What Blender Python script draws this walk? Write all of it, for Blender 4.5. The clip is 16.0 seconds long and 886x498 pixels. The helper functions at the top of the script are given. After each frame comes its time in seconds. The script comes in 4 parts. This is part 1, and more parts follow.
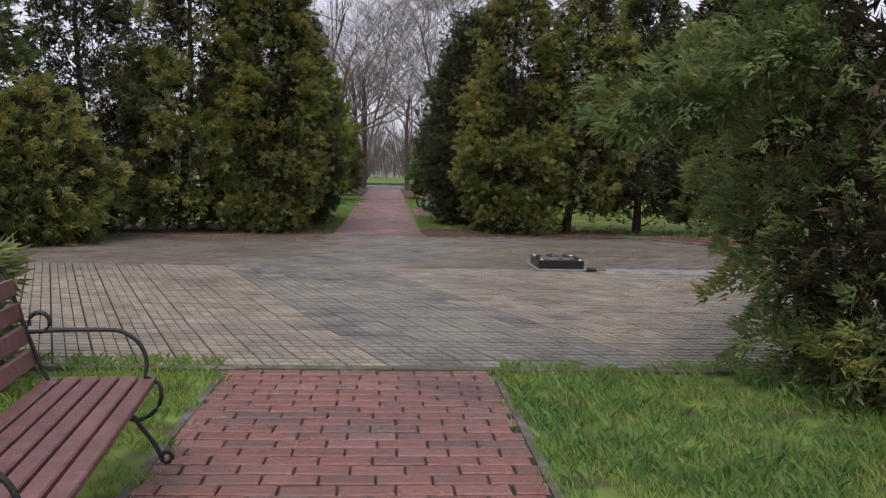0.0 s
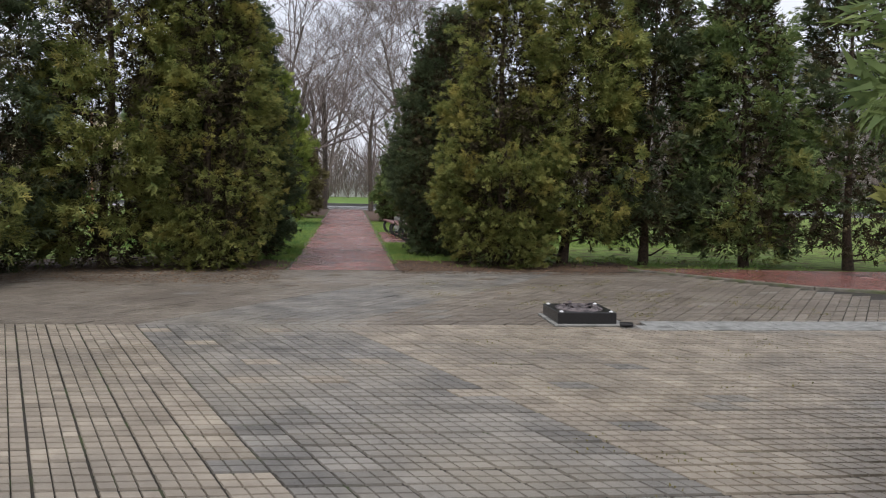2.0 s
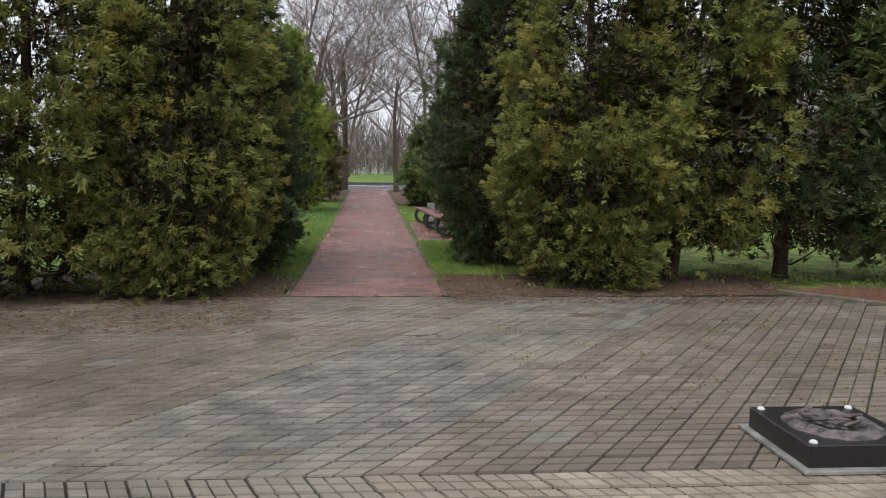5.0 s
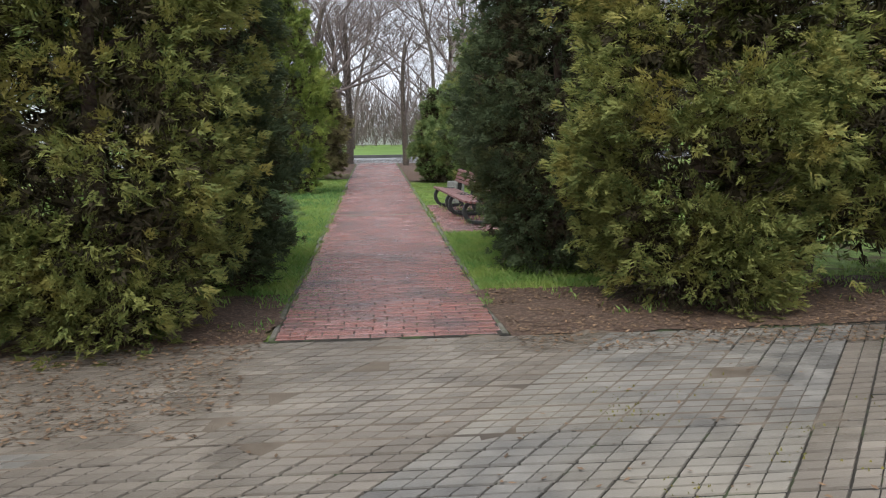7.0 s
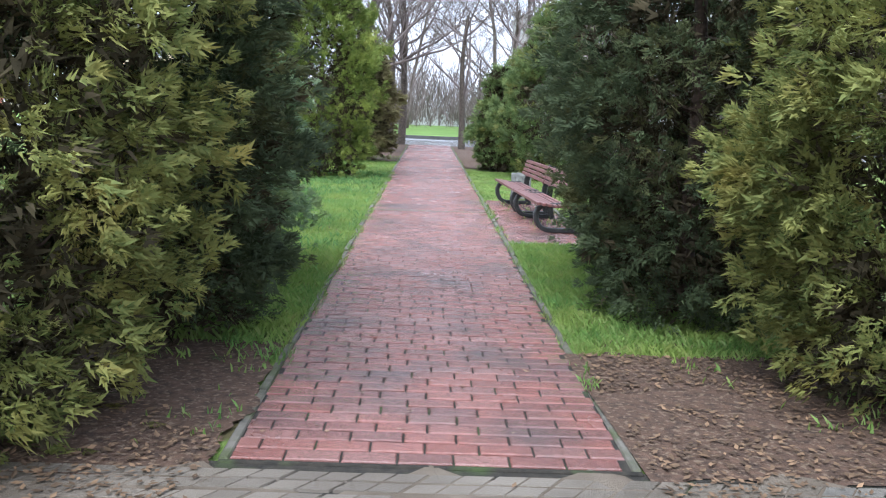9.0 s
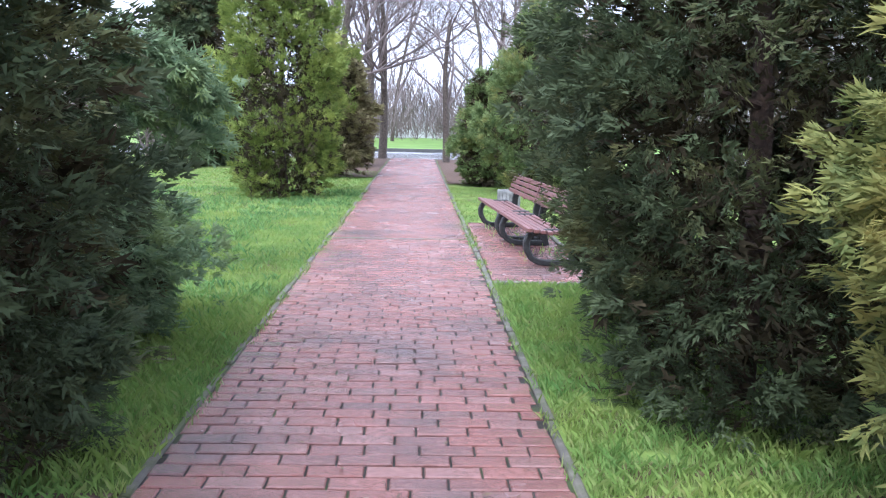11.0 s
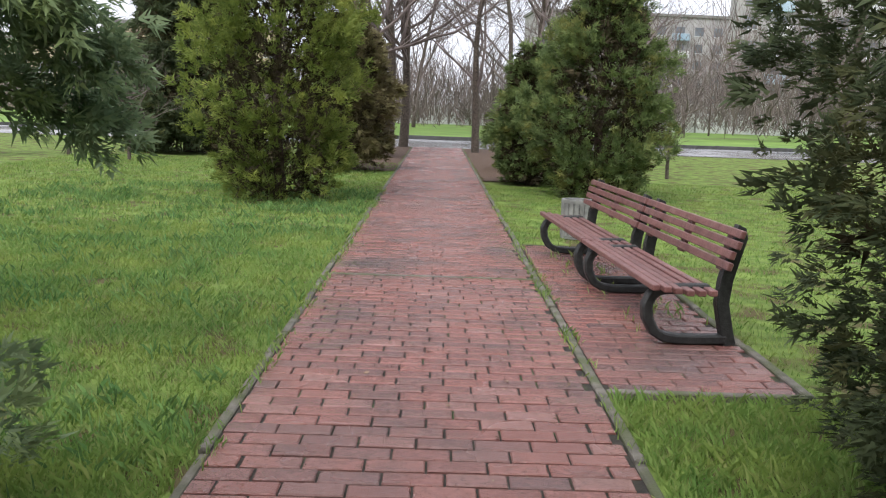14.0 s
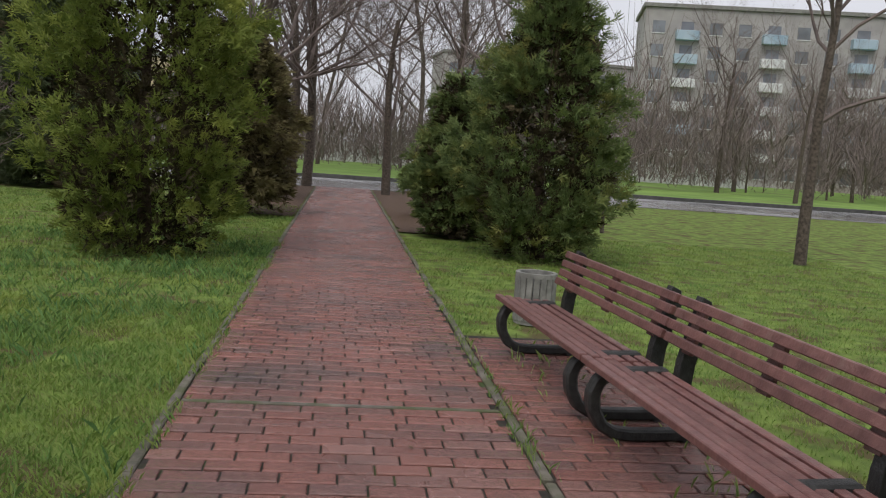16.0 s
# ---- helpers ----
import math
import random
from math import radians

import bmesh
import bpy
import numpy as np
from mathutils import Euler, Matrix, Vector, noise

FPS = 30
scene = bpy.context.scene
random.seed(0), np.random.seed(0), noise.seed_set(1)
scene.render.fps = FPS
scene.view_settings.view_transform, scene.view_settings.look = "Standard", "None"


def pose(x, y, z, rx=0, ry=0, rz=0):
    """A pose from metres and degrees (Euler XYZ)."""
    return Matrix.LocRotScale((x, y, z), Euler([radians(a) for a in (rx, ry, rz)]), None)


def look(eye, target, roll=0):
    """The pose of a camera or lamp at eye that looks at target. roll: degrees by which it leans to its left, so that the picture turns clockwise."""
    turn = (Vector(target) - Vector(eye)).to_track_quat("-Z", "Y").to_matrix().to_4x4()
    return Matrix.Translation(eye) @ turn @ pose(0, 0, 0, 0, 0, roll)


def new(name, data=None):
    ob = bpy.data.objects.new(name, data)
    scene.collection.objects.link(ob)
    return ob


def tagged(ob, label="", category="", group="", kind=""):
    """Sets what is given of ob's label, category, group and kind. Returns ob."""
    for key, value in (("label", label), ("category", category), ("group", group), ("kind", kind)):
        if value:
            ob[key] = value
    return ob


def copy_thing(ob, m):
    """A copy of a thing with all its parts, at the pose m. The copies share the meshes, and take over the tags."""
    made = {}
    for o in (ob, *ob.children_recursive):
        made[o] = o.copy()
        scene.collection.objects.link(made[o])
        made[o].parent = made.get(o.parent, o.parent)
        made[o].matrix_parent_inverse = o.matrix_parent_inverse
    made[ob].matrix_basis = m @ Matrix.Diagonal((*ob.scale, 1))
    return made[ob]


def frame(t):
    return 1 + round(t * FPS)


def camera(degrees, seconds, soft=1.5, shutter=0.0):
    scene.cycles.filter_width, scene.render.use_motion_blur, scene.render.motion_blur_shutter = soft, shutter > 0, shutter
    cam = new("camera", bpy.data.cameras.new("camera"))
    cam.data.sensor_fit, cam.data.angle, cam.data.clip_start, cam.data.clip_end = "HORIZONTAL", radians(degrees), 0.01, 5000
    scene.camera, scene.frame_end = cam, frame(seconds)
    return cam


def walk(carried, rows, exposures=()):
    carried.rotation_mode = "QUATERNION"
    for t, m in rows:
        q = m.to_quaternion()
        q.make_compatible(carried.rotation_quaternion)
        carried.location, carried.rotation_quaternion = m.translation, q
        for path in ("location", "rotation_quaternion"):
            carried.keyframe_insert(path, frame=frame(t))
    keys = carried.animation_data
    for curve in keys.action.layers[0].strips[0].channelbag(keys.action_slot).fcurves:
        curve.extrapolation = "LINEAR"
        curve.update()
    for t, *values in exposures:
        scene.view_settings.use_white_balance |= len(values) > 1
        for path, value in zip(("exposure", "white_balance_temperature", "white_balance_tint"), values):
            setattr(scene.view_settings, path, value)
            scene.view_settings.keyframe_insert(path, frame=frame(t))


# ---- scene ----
cam = camera(53.8, 16.0, soft=1.15)
# seconds, eye, a point two metres ahead, lean
PATH = [
    (0, (0.164, -0.404, 1.441), (0.294, 1.583, 1.253), 1.3),
    (0.5, (0.11, 0.301, 1.423), (0.255, 2.285, 1.222), 1.4),
    (1, (0.105, 1.1, 1.412), (0.273, 3.084, 1.227), 1.1),
    (1.5, (0.09, 1.85, 1.435), (0.285, 3.834, 1.265), 1.1),
    (2, (0.07, 2.68, 1.483), (0.288, 4.663, 1.339), 1.1),
    (2.5, (0.09, 3.45, 1.52), (0.319, 5.432, 1.375), 1.3),
    (3, (0.06, 4.25, 1.535), (0.281, 6.231, 1.373), 1.4),
    (3.5, (0.05, 5.02, 1.57), (0.269, 7.001, 1.4), 1.2),
    (4, (0.05, 5.81, 1.586), (0.229, 7.794, 1.412), 1.1),
    (6.5, (-0.07, 10.1, 1.67), (0.099, 12.076, 1.409), 0.0),
    (7, (-0.088, 10.922, 1.67), (0.063, 12.897, 1.396), -0.8),
    (7.5, (-0.11, 11.74, 1.645), (-0.002, 13.715, 1.348), -0.8),
    (8, (-0.095, 12.5, 1.643), (-0.025, 14.471, 1.313), 0.6),
    (8.5, (-0.1, 13.27, 1.635), (-0.063, 15.242, 1.307), 1.9),
    (9, (-0.069, 14.06, 1.608), (-0.026, 16.035, 1.294), 2.3),
    (11.5, (0.26, 16.95, 1.52), (0.325, 18.928, 1.235), 1.0),
    (12, (0.255, 17.52, 1.5), (0.323, 19.497, 1.204), 1.0),
    (12.5, (0.235, 18.17, 1.505), (0.302, 20.146, 1.203), 1.0),
    (13, (0.17, 18.864, 1.503), (0.233, 20.839, 1.192), 1.6),
    (13.5, (0.1, 19.57, 1.495), (0.128, 21.545, 1.182), 1.9),
    (14, (0.02, 20.26, 1.505), (0.04, 22.235, 1.187), 2.0),
    (14.5, (-0.06, 20.96, 1.535), (-0.036, 22.933, 1.212), 1.6),
    (15, (-0.06, 21.69, 1.527), (-0.012, 23.665, 1.213), 1.7),
    (15.5, (-0.12, 22.38, 1.515), (-0.003, 24.355, 1.221), 2.8),
    (16, (-0.091, 23.061, 1.503), (0.149, 25.034, 1.283), 4.1),
]
EXPOSURES = [(0, 0.1, 6250, 15), (0.5, 0.65, 6050, 13), (1.2, 0.55, 6100, 12), (2.2, 0.3, 6250, 11), (4, 0.3, 6350, 11), (6.5, 0.65, 6200, 8), (8, 1.0, 5800, 8), (9, 1.45, 5450, 8), (11.5, 1.75, 5250, 16), (12.5, 1.35, 5500, 15), (13.5, 0.97, 6000, 12),
             (14.5, 0.58, 6400, 10), (15.25, 0.22, 6550, 10), (16, -0.05, 6450, 11)]
walk(cam, [(t, look(eye, at, lean)) for t, eye, at, lean in PATH], EXPOSURES)

# ---- sky and sun: overcast spring evening ----
world = bpy.data.worlds.new("sky")
scene.world = world
world.use_nodes = True
wn, wl = world.node_tree.nodes, world.node_tree.links
wn.clear()
sky = wn.new("ShaderNodeTexSky")
sky.sky_type, sky.sun_disc = "NISHITA", False
sky.sun_elevation, sky.sun_rotation = radians(53), radians(204)
sky.air_density, sky.dust_density = 1.0, 4.0
cloud = wn.new("ShaderNodeTexNoise")
cloud.inputs["Scale"].default_value, cloud.inputs["Detail"].default_value = 2.2, 4
ramp = wn.new("ShaderNodeValToRGB")
ramp.color_ramp.elements[0].position, ramp.color_ramp.elements[0].color = 0.3, (6.6, 6.7, 7.3, 1)
ramp.color_ramp.elements[1].position, ramp.color_ramp.elements[1].color = 0.72, (9.0, 9.0, 9.3, 1)
veil = wn.new("ShaderNodeMixRGB")
veil.inputs[0].default_value = 0.86
bg, out = wn.new("ShaderNodeBackground"), wn.new("ShaderNodeOutputWorld")
bg.inputs["Strength"].default_value = 0.105
wl.new(cloud.outputs["Fac"], ramp.inputs["Fac"])
wl.new(sky.outputs[0], veil.inputs[1])
wl.new(ramp.outputs[0], veil.inputs[2])
wl.new(veil.outputs[0], bg.inputs["Color"])
wl.new(bg.outputs[0], out.inputs["Surface"])
sun = new("sun", bpy.data.lights.new("sun", "SUN"))
sun.data.energy, sun.data.angle, sun.data.color = 1.5, radians(30), (1.0, 0.95, 0.88)
sun.matrix_world = look((0, 0, 30), (9, 20, 0))


# ---- materials ----
def material(name, dark, light, scale=6.0, rough=0.8, bump=0.3, bump_scale=60.0, spot=None, spot_scale=1.2, spot_edge=(0.55, 0.7),
             vary=None, amount=0.35, metallic=0.0, wet=None, translucent=0.0, tints=(), gloss=0.5):
    """Noise between two colours, a second noise of stains, fine relief, and variation piece by piece."""
    m = bpy.data.materials.new(name)
    m.use_nodes = True
    n, l = m.node_tree.nodes, m.node_tree.links
    b = n["Principled BSDF"]
    b.inputs["Metallic"].default_value = metallic
    b.inputs["Specular IOR Level"].default_value = gloss
    geo = n.new("ShaderNodeNewGeometry")

    def noise_of(s, detail=5.0):
        t = n.new("ShaderNodeTexNoise")
        t.inputs["Scale"].default_value, t.inputs["Detail"].default_value = s, detail
        l.new(geo.outputs["Position"], t.inputs["Vector"])
        return t.outputs["Fac"]

    def ramp_of(fac, a, c, lo, hi):
        r = n.new("ShaderNodeValToRGB")
        r.color_ramp.elements[0].position, r.color_ramp.elements[0].color = lo, (*a, 1)
        r.color_ramp.elements[1].position, r.color_ramp.elements[1].color = hi, (*c, 1)
        l.new(fac, r.inputs["Fac"])
        return r

    colour = ramp_of(noise_of(scale), dark, light, 0.33, 0.67).outputs[0]
    if vary:
        if vary == "object":
            rnd = n.new("ShaderNodeObjectInfo").outputs["Random"]
        else:
            rnd = geo.outputs["Random Per Island"]
        if tints:
            pick = n.new("ShaderNodeValToRGB")
            e = pick.color_ramp.elements
            while len(e) < len(tints):
                e.new(0.5)
            for i, c in enumerate(tints):
                e[i].position, e[i].color = i / max(1, len(tints) - 1), (*c, 1)
            l.new(rnd, pick.inputs["Fac"])
            mix = n.new("ShaderNodeMixRGB")
            mix.inputs[0].default_value = amount
            l.new(colour, mix.inputs[1])
            l.new(pick.outputs[0], mix.inputs[2])
            colour = mix.outputs[0]
        else:
            hsv = n.new("ShaderNodeHueSaturation")
            mr = n.new("ShaderNodeMapRange")
            mr.inputs["To Min"].default_value, mr.inputs["To Max"].default_value = 1 - amount, 1 + amount
            l.new(rnd, mr.inputs["Value"])
            l.new(mr.outputs[0], hsv.inputs["Value"])
            l.new(colour, hsv.inputs["Color"])
            colour = hsv.outputs[0]
    if spot:
        fac = ramp_of(noise_of(spot_scale, 6.0), (0, 0, 0), (1, 1, 1), *spot_edge).outputs[0]
        mix = n.new("ShaderNodeMixRGB")
        mix.inputs[2].default_value = (*spot, 1)
        l.new(fac, mix.inputs[0])
        l.new(colour, mix.inputs[1])
        colour = mix.outputs[0]
    l.new(colour, b.inputs["Base Color"])
    b.inputs["Roughness"].default_value = rough
    if wet:
        r = ramp_of(noise_of(wet[2], 4.0), (wet[0],) * 3, (wet[1],) * 3, 0.4, 0.62)
        l.new(r.outputs[0], b.inputs["Roughness"])
    if bump:
        bm_node = n.new("ShaderNodeBump")
        bm_node.inputs["Strength"].default_value, bm_node.inputs["Distance"].default_value = bump, 0.01
        l.new(noise_of(bump_scale, 6.0), bm_node.inputs["Height"])
        l.new(bm_node.outputs[0], b.inputs["Normal"])
    if translucent:
        t = n.new("ShaderNodeBsdfTranslucent")
        s = n.new("ShaderNodeMixShader")
        s.inputs[0].default_value = translucent
        l.new(colour, t.inputs["Color"])
        l.new(b.outputs[0], s.inputs[1])
        l.new(t.outputs[0], s.inputs[2])
        l.new(s.outputs[0], n["Material Output"].inputs["Surface"])
    return m


M_GROUND = material("meadow_soil", (0.1, 0.145, 0.04), (0.2, 0.28, 0.068), 5, 0.95, 0.7, 130, spot=(0.11, 0.095, 0.045), spot_scale=2.6, spot_edge=(0.5, 0.62), gloss=0.1)
M_FARGRASS = material("far_grass", (0.12, 0.22, 0.035), (0.2, 0.32, 0.06), 0.35, 0.95, 0.6, 18, spot=(0.12, 0.12, 0.045), spot_scale=0.15)
M_GRASS = material("grass_blade", (0.11, 0.225, 0.06), (0.28, 0.34, 0.08), 1.6, 0.6, 0, vary="island", amount=0.38, translucent=0.3, gloss=0.25,
                   tints=((0.12, 0.225, 0.05), (0.2, 0.33, 0.075), (0.28, 0.39, 0.1), (0.38, 0.36, 0.16)))
M_TUFT = material("tuft_blade", (0.09, 0.19, 0.06), (0.19, 0.3, 0.09), 2.5, 0.6, 0, vary="island", amount=0.35, translucent=0.3, gloss=0.25)
M_LITTER = material("needle_litter", (0.05, 0.03, 0.02), (0.12, 0.07, 0.045), 14, 0.95, 1.0, 70, spot=(0.17, 0.12, 0.08), spot_scale=30, spot_edge=(0.55, 0.62))
M_DEADLEAF = material("dead_leaf", (0.09, 0.055, 0.03), (0.2, 0.125, 0.07), 9, 0.8, 0, vary="island", amount=0.5)
M_BRICK = material("clinker_brick", (0.18, 0.075, 0.062), (0.3, 0.135, 0.115), 26, 0.5, 0.8, 120, vary="object", amount=0.55,
                   tints=((0.1, 0.075, 0.075), (0.23, 0.085, 0.066), (0.29, 0.125, 0.1), (0.21, 0.08, 0.064), (0.13, 0.078, 0.07), (0.32, 0.17, 0.145)),
                   spot=(0.1, 0.07, 0.066), spot_scale=1.1, spot_edge=(0.5, 0.74), wet=(0.07, 0.3, 0.9), gloss=0.75)
M_BRICK_REST = material("clinker_brick_rest", (0.18, 0.075, 0.062), (0.3, 0.135, 0.115), 26, 0.5, 0.8, 120, vary="island", amount=0.55,
                   tints=((0.1, 0.075, 0.075), (0.23, 0.085, 0.066), (0.29, 0.125, 0.1), (0.21, 0.08, 0.064), (0.13, 0.078, 0.07), (0.32, 0.17, 0.145)),
                   spot=(0.1, 0.07, 0.066), spot_scale=1.1, spot_edge=(0.5, 0.74), wet=(0.07, 0.3, 0.9), gloss=0.75)
M_JOINT = material("sandy_joint", (0.018, 0.016, 0.012), (0.042, 0.035, 0.026), 20, 0.95, 0.8, 90, spot=(0.05, 0.075, 0.02), spot_scale=2.5)
M_SLAB_DUSTY = material("dusty_slab", (0.145, 0.122, 0.096), (0.26, 0.225, 0.182), 1.4, 0.6, 0.7, 90, vary="island", amount=0.2, spot=(0.105, 0.085, 0.065), spot_scale=0.7, spot_edge=(0.45, 0.68), wet=(0.34, 0.66, 0.7))
M_SLAB = material("slab_beige", (0.225, 0.19, 0.147), (0.34, 0.292, 0.228), 3.0, 0.6, 0.6, 110, vary="object", amount=0.16, spot=(0.17, 0.15, 0.125), spot_scale=0.55, spot_edge=(0.5, 0.72), wet=(0.34, 0.66, 0.7))
M_SLAB_REST = material("slab_beige_rest", (0.225, 0.19, 0.147), (0.34, 0.292, 0.228), 3.0, 0.6, 0.6, 110, vary="island", amount=0.16, spot=(0.17, 0.15, 0.125), spot_scale=0.55, spot_edge=(0.5, 0.72), wet=(0.34, 0.66, 0.7))
M_SLAB_GREY = material("slab_grey", (0.125, 0.117, 0.105), (0.225, 0.208, 0.182), 2.4, 0.6, 0.6, 110, vary="island", amount=0.2, spot=(0.29, 0.255, 0.2), spot_scale=0.4, spot_edge=(0.46, 0.7), wet=(0.34, 0.66, 0.7))
M_SLAB_GREY1 = material("slab_grey_piece", (0.125, 0.117, 0.105), (0.225, 0.208, 0.182), 2.4, 0.6, 0.6, 110, vary="object", amount=0.28, spot=(0.29, 0.255, 0.2), spot_scale=0.4, spot_edge=(0.46, 0.7), wet=(0.34, 0.66, 0.7))
M_KERB = material("kerb_concrete", (0.09, 0.083, 0.068), (0.2, 0.18, 0.15), 9, 0.85, 0.8, 90, spot=(0.09, 0.1, 0.048), spot_scale=3.2, spot_edge=(0.44, 0.6))
# wet road: the sky's reflection is put into a pale base colour
M_ASPHALT = material("wet_asphalt", (0.3, 0.3, 0.31), (0.42, 0.42, 0.43), 1.5, 0.3, 0, wet=(0.06, 0.25, 0.2))
M_KERB_DARK = material("dark_kerb", (0.04, 0.04, 0.04), (0.08, 0.08, 0.078), 5, 0.8, 0.4, 40)
M_BARK = material("grey_bark", (0.045, 0.035, 0.027), (0.13, 0.105, 0.085), 18, 0.95, 1.0, 40)
M_BARK_DARK = material("dark_bark", (0.03, 0.02, 0.014), (0.085, 0.055, 0.038), 22, 0.95, 1.0, 50)
M_TWIG = material("bare_twig", (0.1, 0.08, 0.075), (0.2, 0.16, 0.148), 2, 0.95, 0)
M_SLAT = material("brown_painted_wood", (0.13, 0.055, 0.05), (0.215, 0.1, 0.09), 12, 0.42, 0.35, 60, spot=(0.25, 0.15, 0.13), spot_scale=7, spot_edge=(0.6, 0.75), vary="object", amount=0.12)
M_IRON = material("black_painted_iron", (0.012, 0.013, 0.013), (0.035, 0.036, 0.035), 25, 0.5, 0.5, 90, metallic=0.1)
M_CONCRETE = material("grey_concrete", (0.16, 0.16, 0.15), (0.3, 0.3, 0.28), 12, 0.9, 0.7, 80, spot=(0.11, 0.11, 0.1), spot_scale=3)
M_GRANITE = material("black_granite", (0.008, 0.008, 0.009), (0.022, 0.021, 0.022), 60, 0.3, 0.2, 150)
M_CHAR = material("burnt_scrap", (0.02, 0.016, 0.016), (0.16, 0.13, 0.13), 16, 0.55, 1.0, 50)
M_BOLT = material("pale_cap", (0.5, 0.5, 0.5), (0.7, 0.7, 0.7), 20, 0.4, 0.1)


def foliage(name, tints, amount=0.4, patch=None):
    return material(name, tints[0], tints[-1], 3.6, 0.7, 0, vary="island", amount=amount, tints=tints, translucent=0.32,
                    spot=patch, spot_scale=1.7, spot_edge=(0.54, 0.66), gloss=0.18)


F_OLIVE = foliage("olive_foliage", ((0.08, 0.115, 0.036), (0.15, 0.19, 0.055), (0.24, 0.26, 0.075), (0.34, 0.33, 0.1)), patch=(0.32, 0.28, 0.08))
F_DARK = foliage("dark_green_foliage", ((0.05, 0.068, 0.036), (0.078, 0.106, 0.054), (0.12, 0.15, 0.07)), patch=(0.15, 0.15, 0.06))
F_GREEN = foliage("green_foliage", ((0.08, 0.12, 0.05), (0.15, 0.21, 0.08), (0.24, 0.3, 0.105)), patch=(0.28, 0.28, 0.09))
F_BLUISH = foliage("bluish_foliage", ((0.085, 0.14, 0.075), (0.17, 0.245, 0.13), (0.26, 0.33, 0.17)), patch=(0.21, 0.27, 0.1))
F_BRIGHT = foliage("yellow_green_foliage", ((0.1, 0.145, 0.035), (0.185, 0.24, 0.055), (0.28, 0.33, 0.08)), patch=(0.36, 0.4, 0.1))
F_BROWN = foliage("brownish_foliage", ((0.11, 0.085, 0.05), (0.17, 0.145, 0.07), (0.2, 0.19, 0.08)))
# withered brown, kept dark so that the crowns' inner shade is in the colour
F_INNER_SHADE = material("withered_inner_foliage", (0.04, 0.034, 0.02), (0.09, 0.074, 0.042), 5, 0.9, 0, vary="island", amount=0.35, gloss=0.1)


# ---- helpers for meshes ----
def mesh_object(name, verts, faces, mat, parent=None, label="", smooth=False, mats=None, index=None):
    me = bpy.data.meshes.new(name)
    verts = np.asarray(verts, dtype=np.float32).reshape(-1, 3)
    if isinstance(faces, np.ndarray):
        k = faces.shape[1]
        me.vertices.add(len(verts))
        me.vertices.foreach_set("co", verts.ravel())
        me.loops.add(faces.size)
        me.loops.foreach_set("vertex_index", faces.astype(np.int32).ravel())
        me.polygons.add(len(faces))
        me.polygons.foreach_set("loop_start", np.arange(0, faces.size, k, dtype=np.int32))
        me.update(calc_edges=True)
    else:
        me.from_pydata([tuple(v) for v in verts.tolist()], [], faces)
    for m in (mats or [mat]):
        me.materials.append(m)
    if index is not None:
        me.polygons.foreach_set("material_index", np.asarray(index, dtype=np.int32))
    me.polygons.foreach_set("use_smooth", np.full(len(me.polygons), bool(smooth)))
    me.update()
    ob = new(name, me)
    if parent:
        ob.parent = parent
    if label:
        ob["label"] = label
    return ob


def part(name, bm, mat, parent, label=""):
    me = bpy.data.meshes.new(name)
    bm.to_mesh(me)
    bm.free()
    me.materials.append(mat)
    ob = new(name, me)
    ob.parent = parent
    if label:
        ob["label"] = label
    return ob


def thing(name, m, label, category, group="", kind=""):
    ob = new(name)
    ob.matrix_world = m
    return tagged(ob, label, category, group, kind)


def box_bm(x0, x1, y0, y1, z0, z1, bevel=0.0, segments=1):
    bm = bmesh.new()
    bmesh.ops.create_cube(bm, size=1, matrix=Matrix.Translation(((x0 + x1) / 2, (y0 + y1) / 2, (z0 + z1) / 2)) @ Matrix.Diagonal((x1 - x0, y1 - y0, z1 - z0, 1)))
    if bevel:
        bmesh.ops.bevel(bm, geom=bm.edges[:], offset=bevel, segments=segments, affect="EDGES", profile=0.5)
    return bm


def tube_data(points, radii, sides=6):
    """A tapered tube along points: vertices and quads."""
    p = np.asarray(points, float)
    r = np.asarray(radii, float)
    d = np.gradient(p, axis=0)
    d /= np.linalg.norm(d, axis=1)[:, None] + 1e-9
    ref = np.where(np.abs(d[:, 2:3]) > 0.9, np.array([[1.0, 0, 0]]), np.array([[0, 0, 1.0]]))
    u = np.cross(d, ref)
    u /= np.linalg.norm(u, axis=1)[:, None] + 1e-9
    v = np.cross(d, u)
    a = np.arange(sides) * 2 * np.pi / sides
    ring = u[:, None, :] * np.cos(a)[None, :, None] + v[:, None, :] * np.sin(a)[None, :, None]
    verts = (p[:, None, :] + ring * r[:, None, None]).reshape(-1, 3)
    k = len(p)
    i, j = np.meshgrid(np.arange(k - 1), np.arange(sides), indexing="ij")
    a0 = i * sides + j
    a1 = i * sides + (j + 1) % sides
    return verts, np.stack([a0, a1, a1 + sides, a0 + sides], -1).reshape(-1, 4)


def join(pieces):
    vs, fs, base = [], [], 0
    for v, f in pieces:
        vs.append(v)
        fs.append(f + base)
        base += len(v)
    return np.concatenate(vs), np.concatenate(fs)


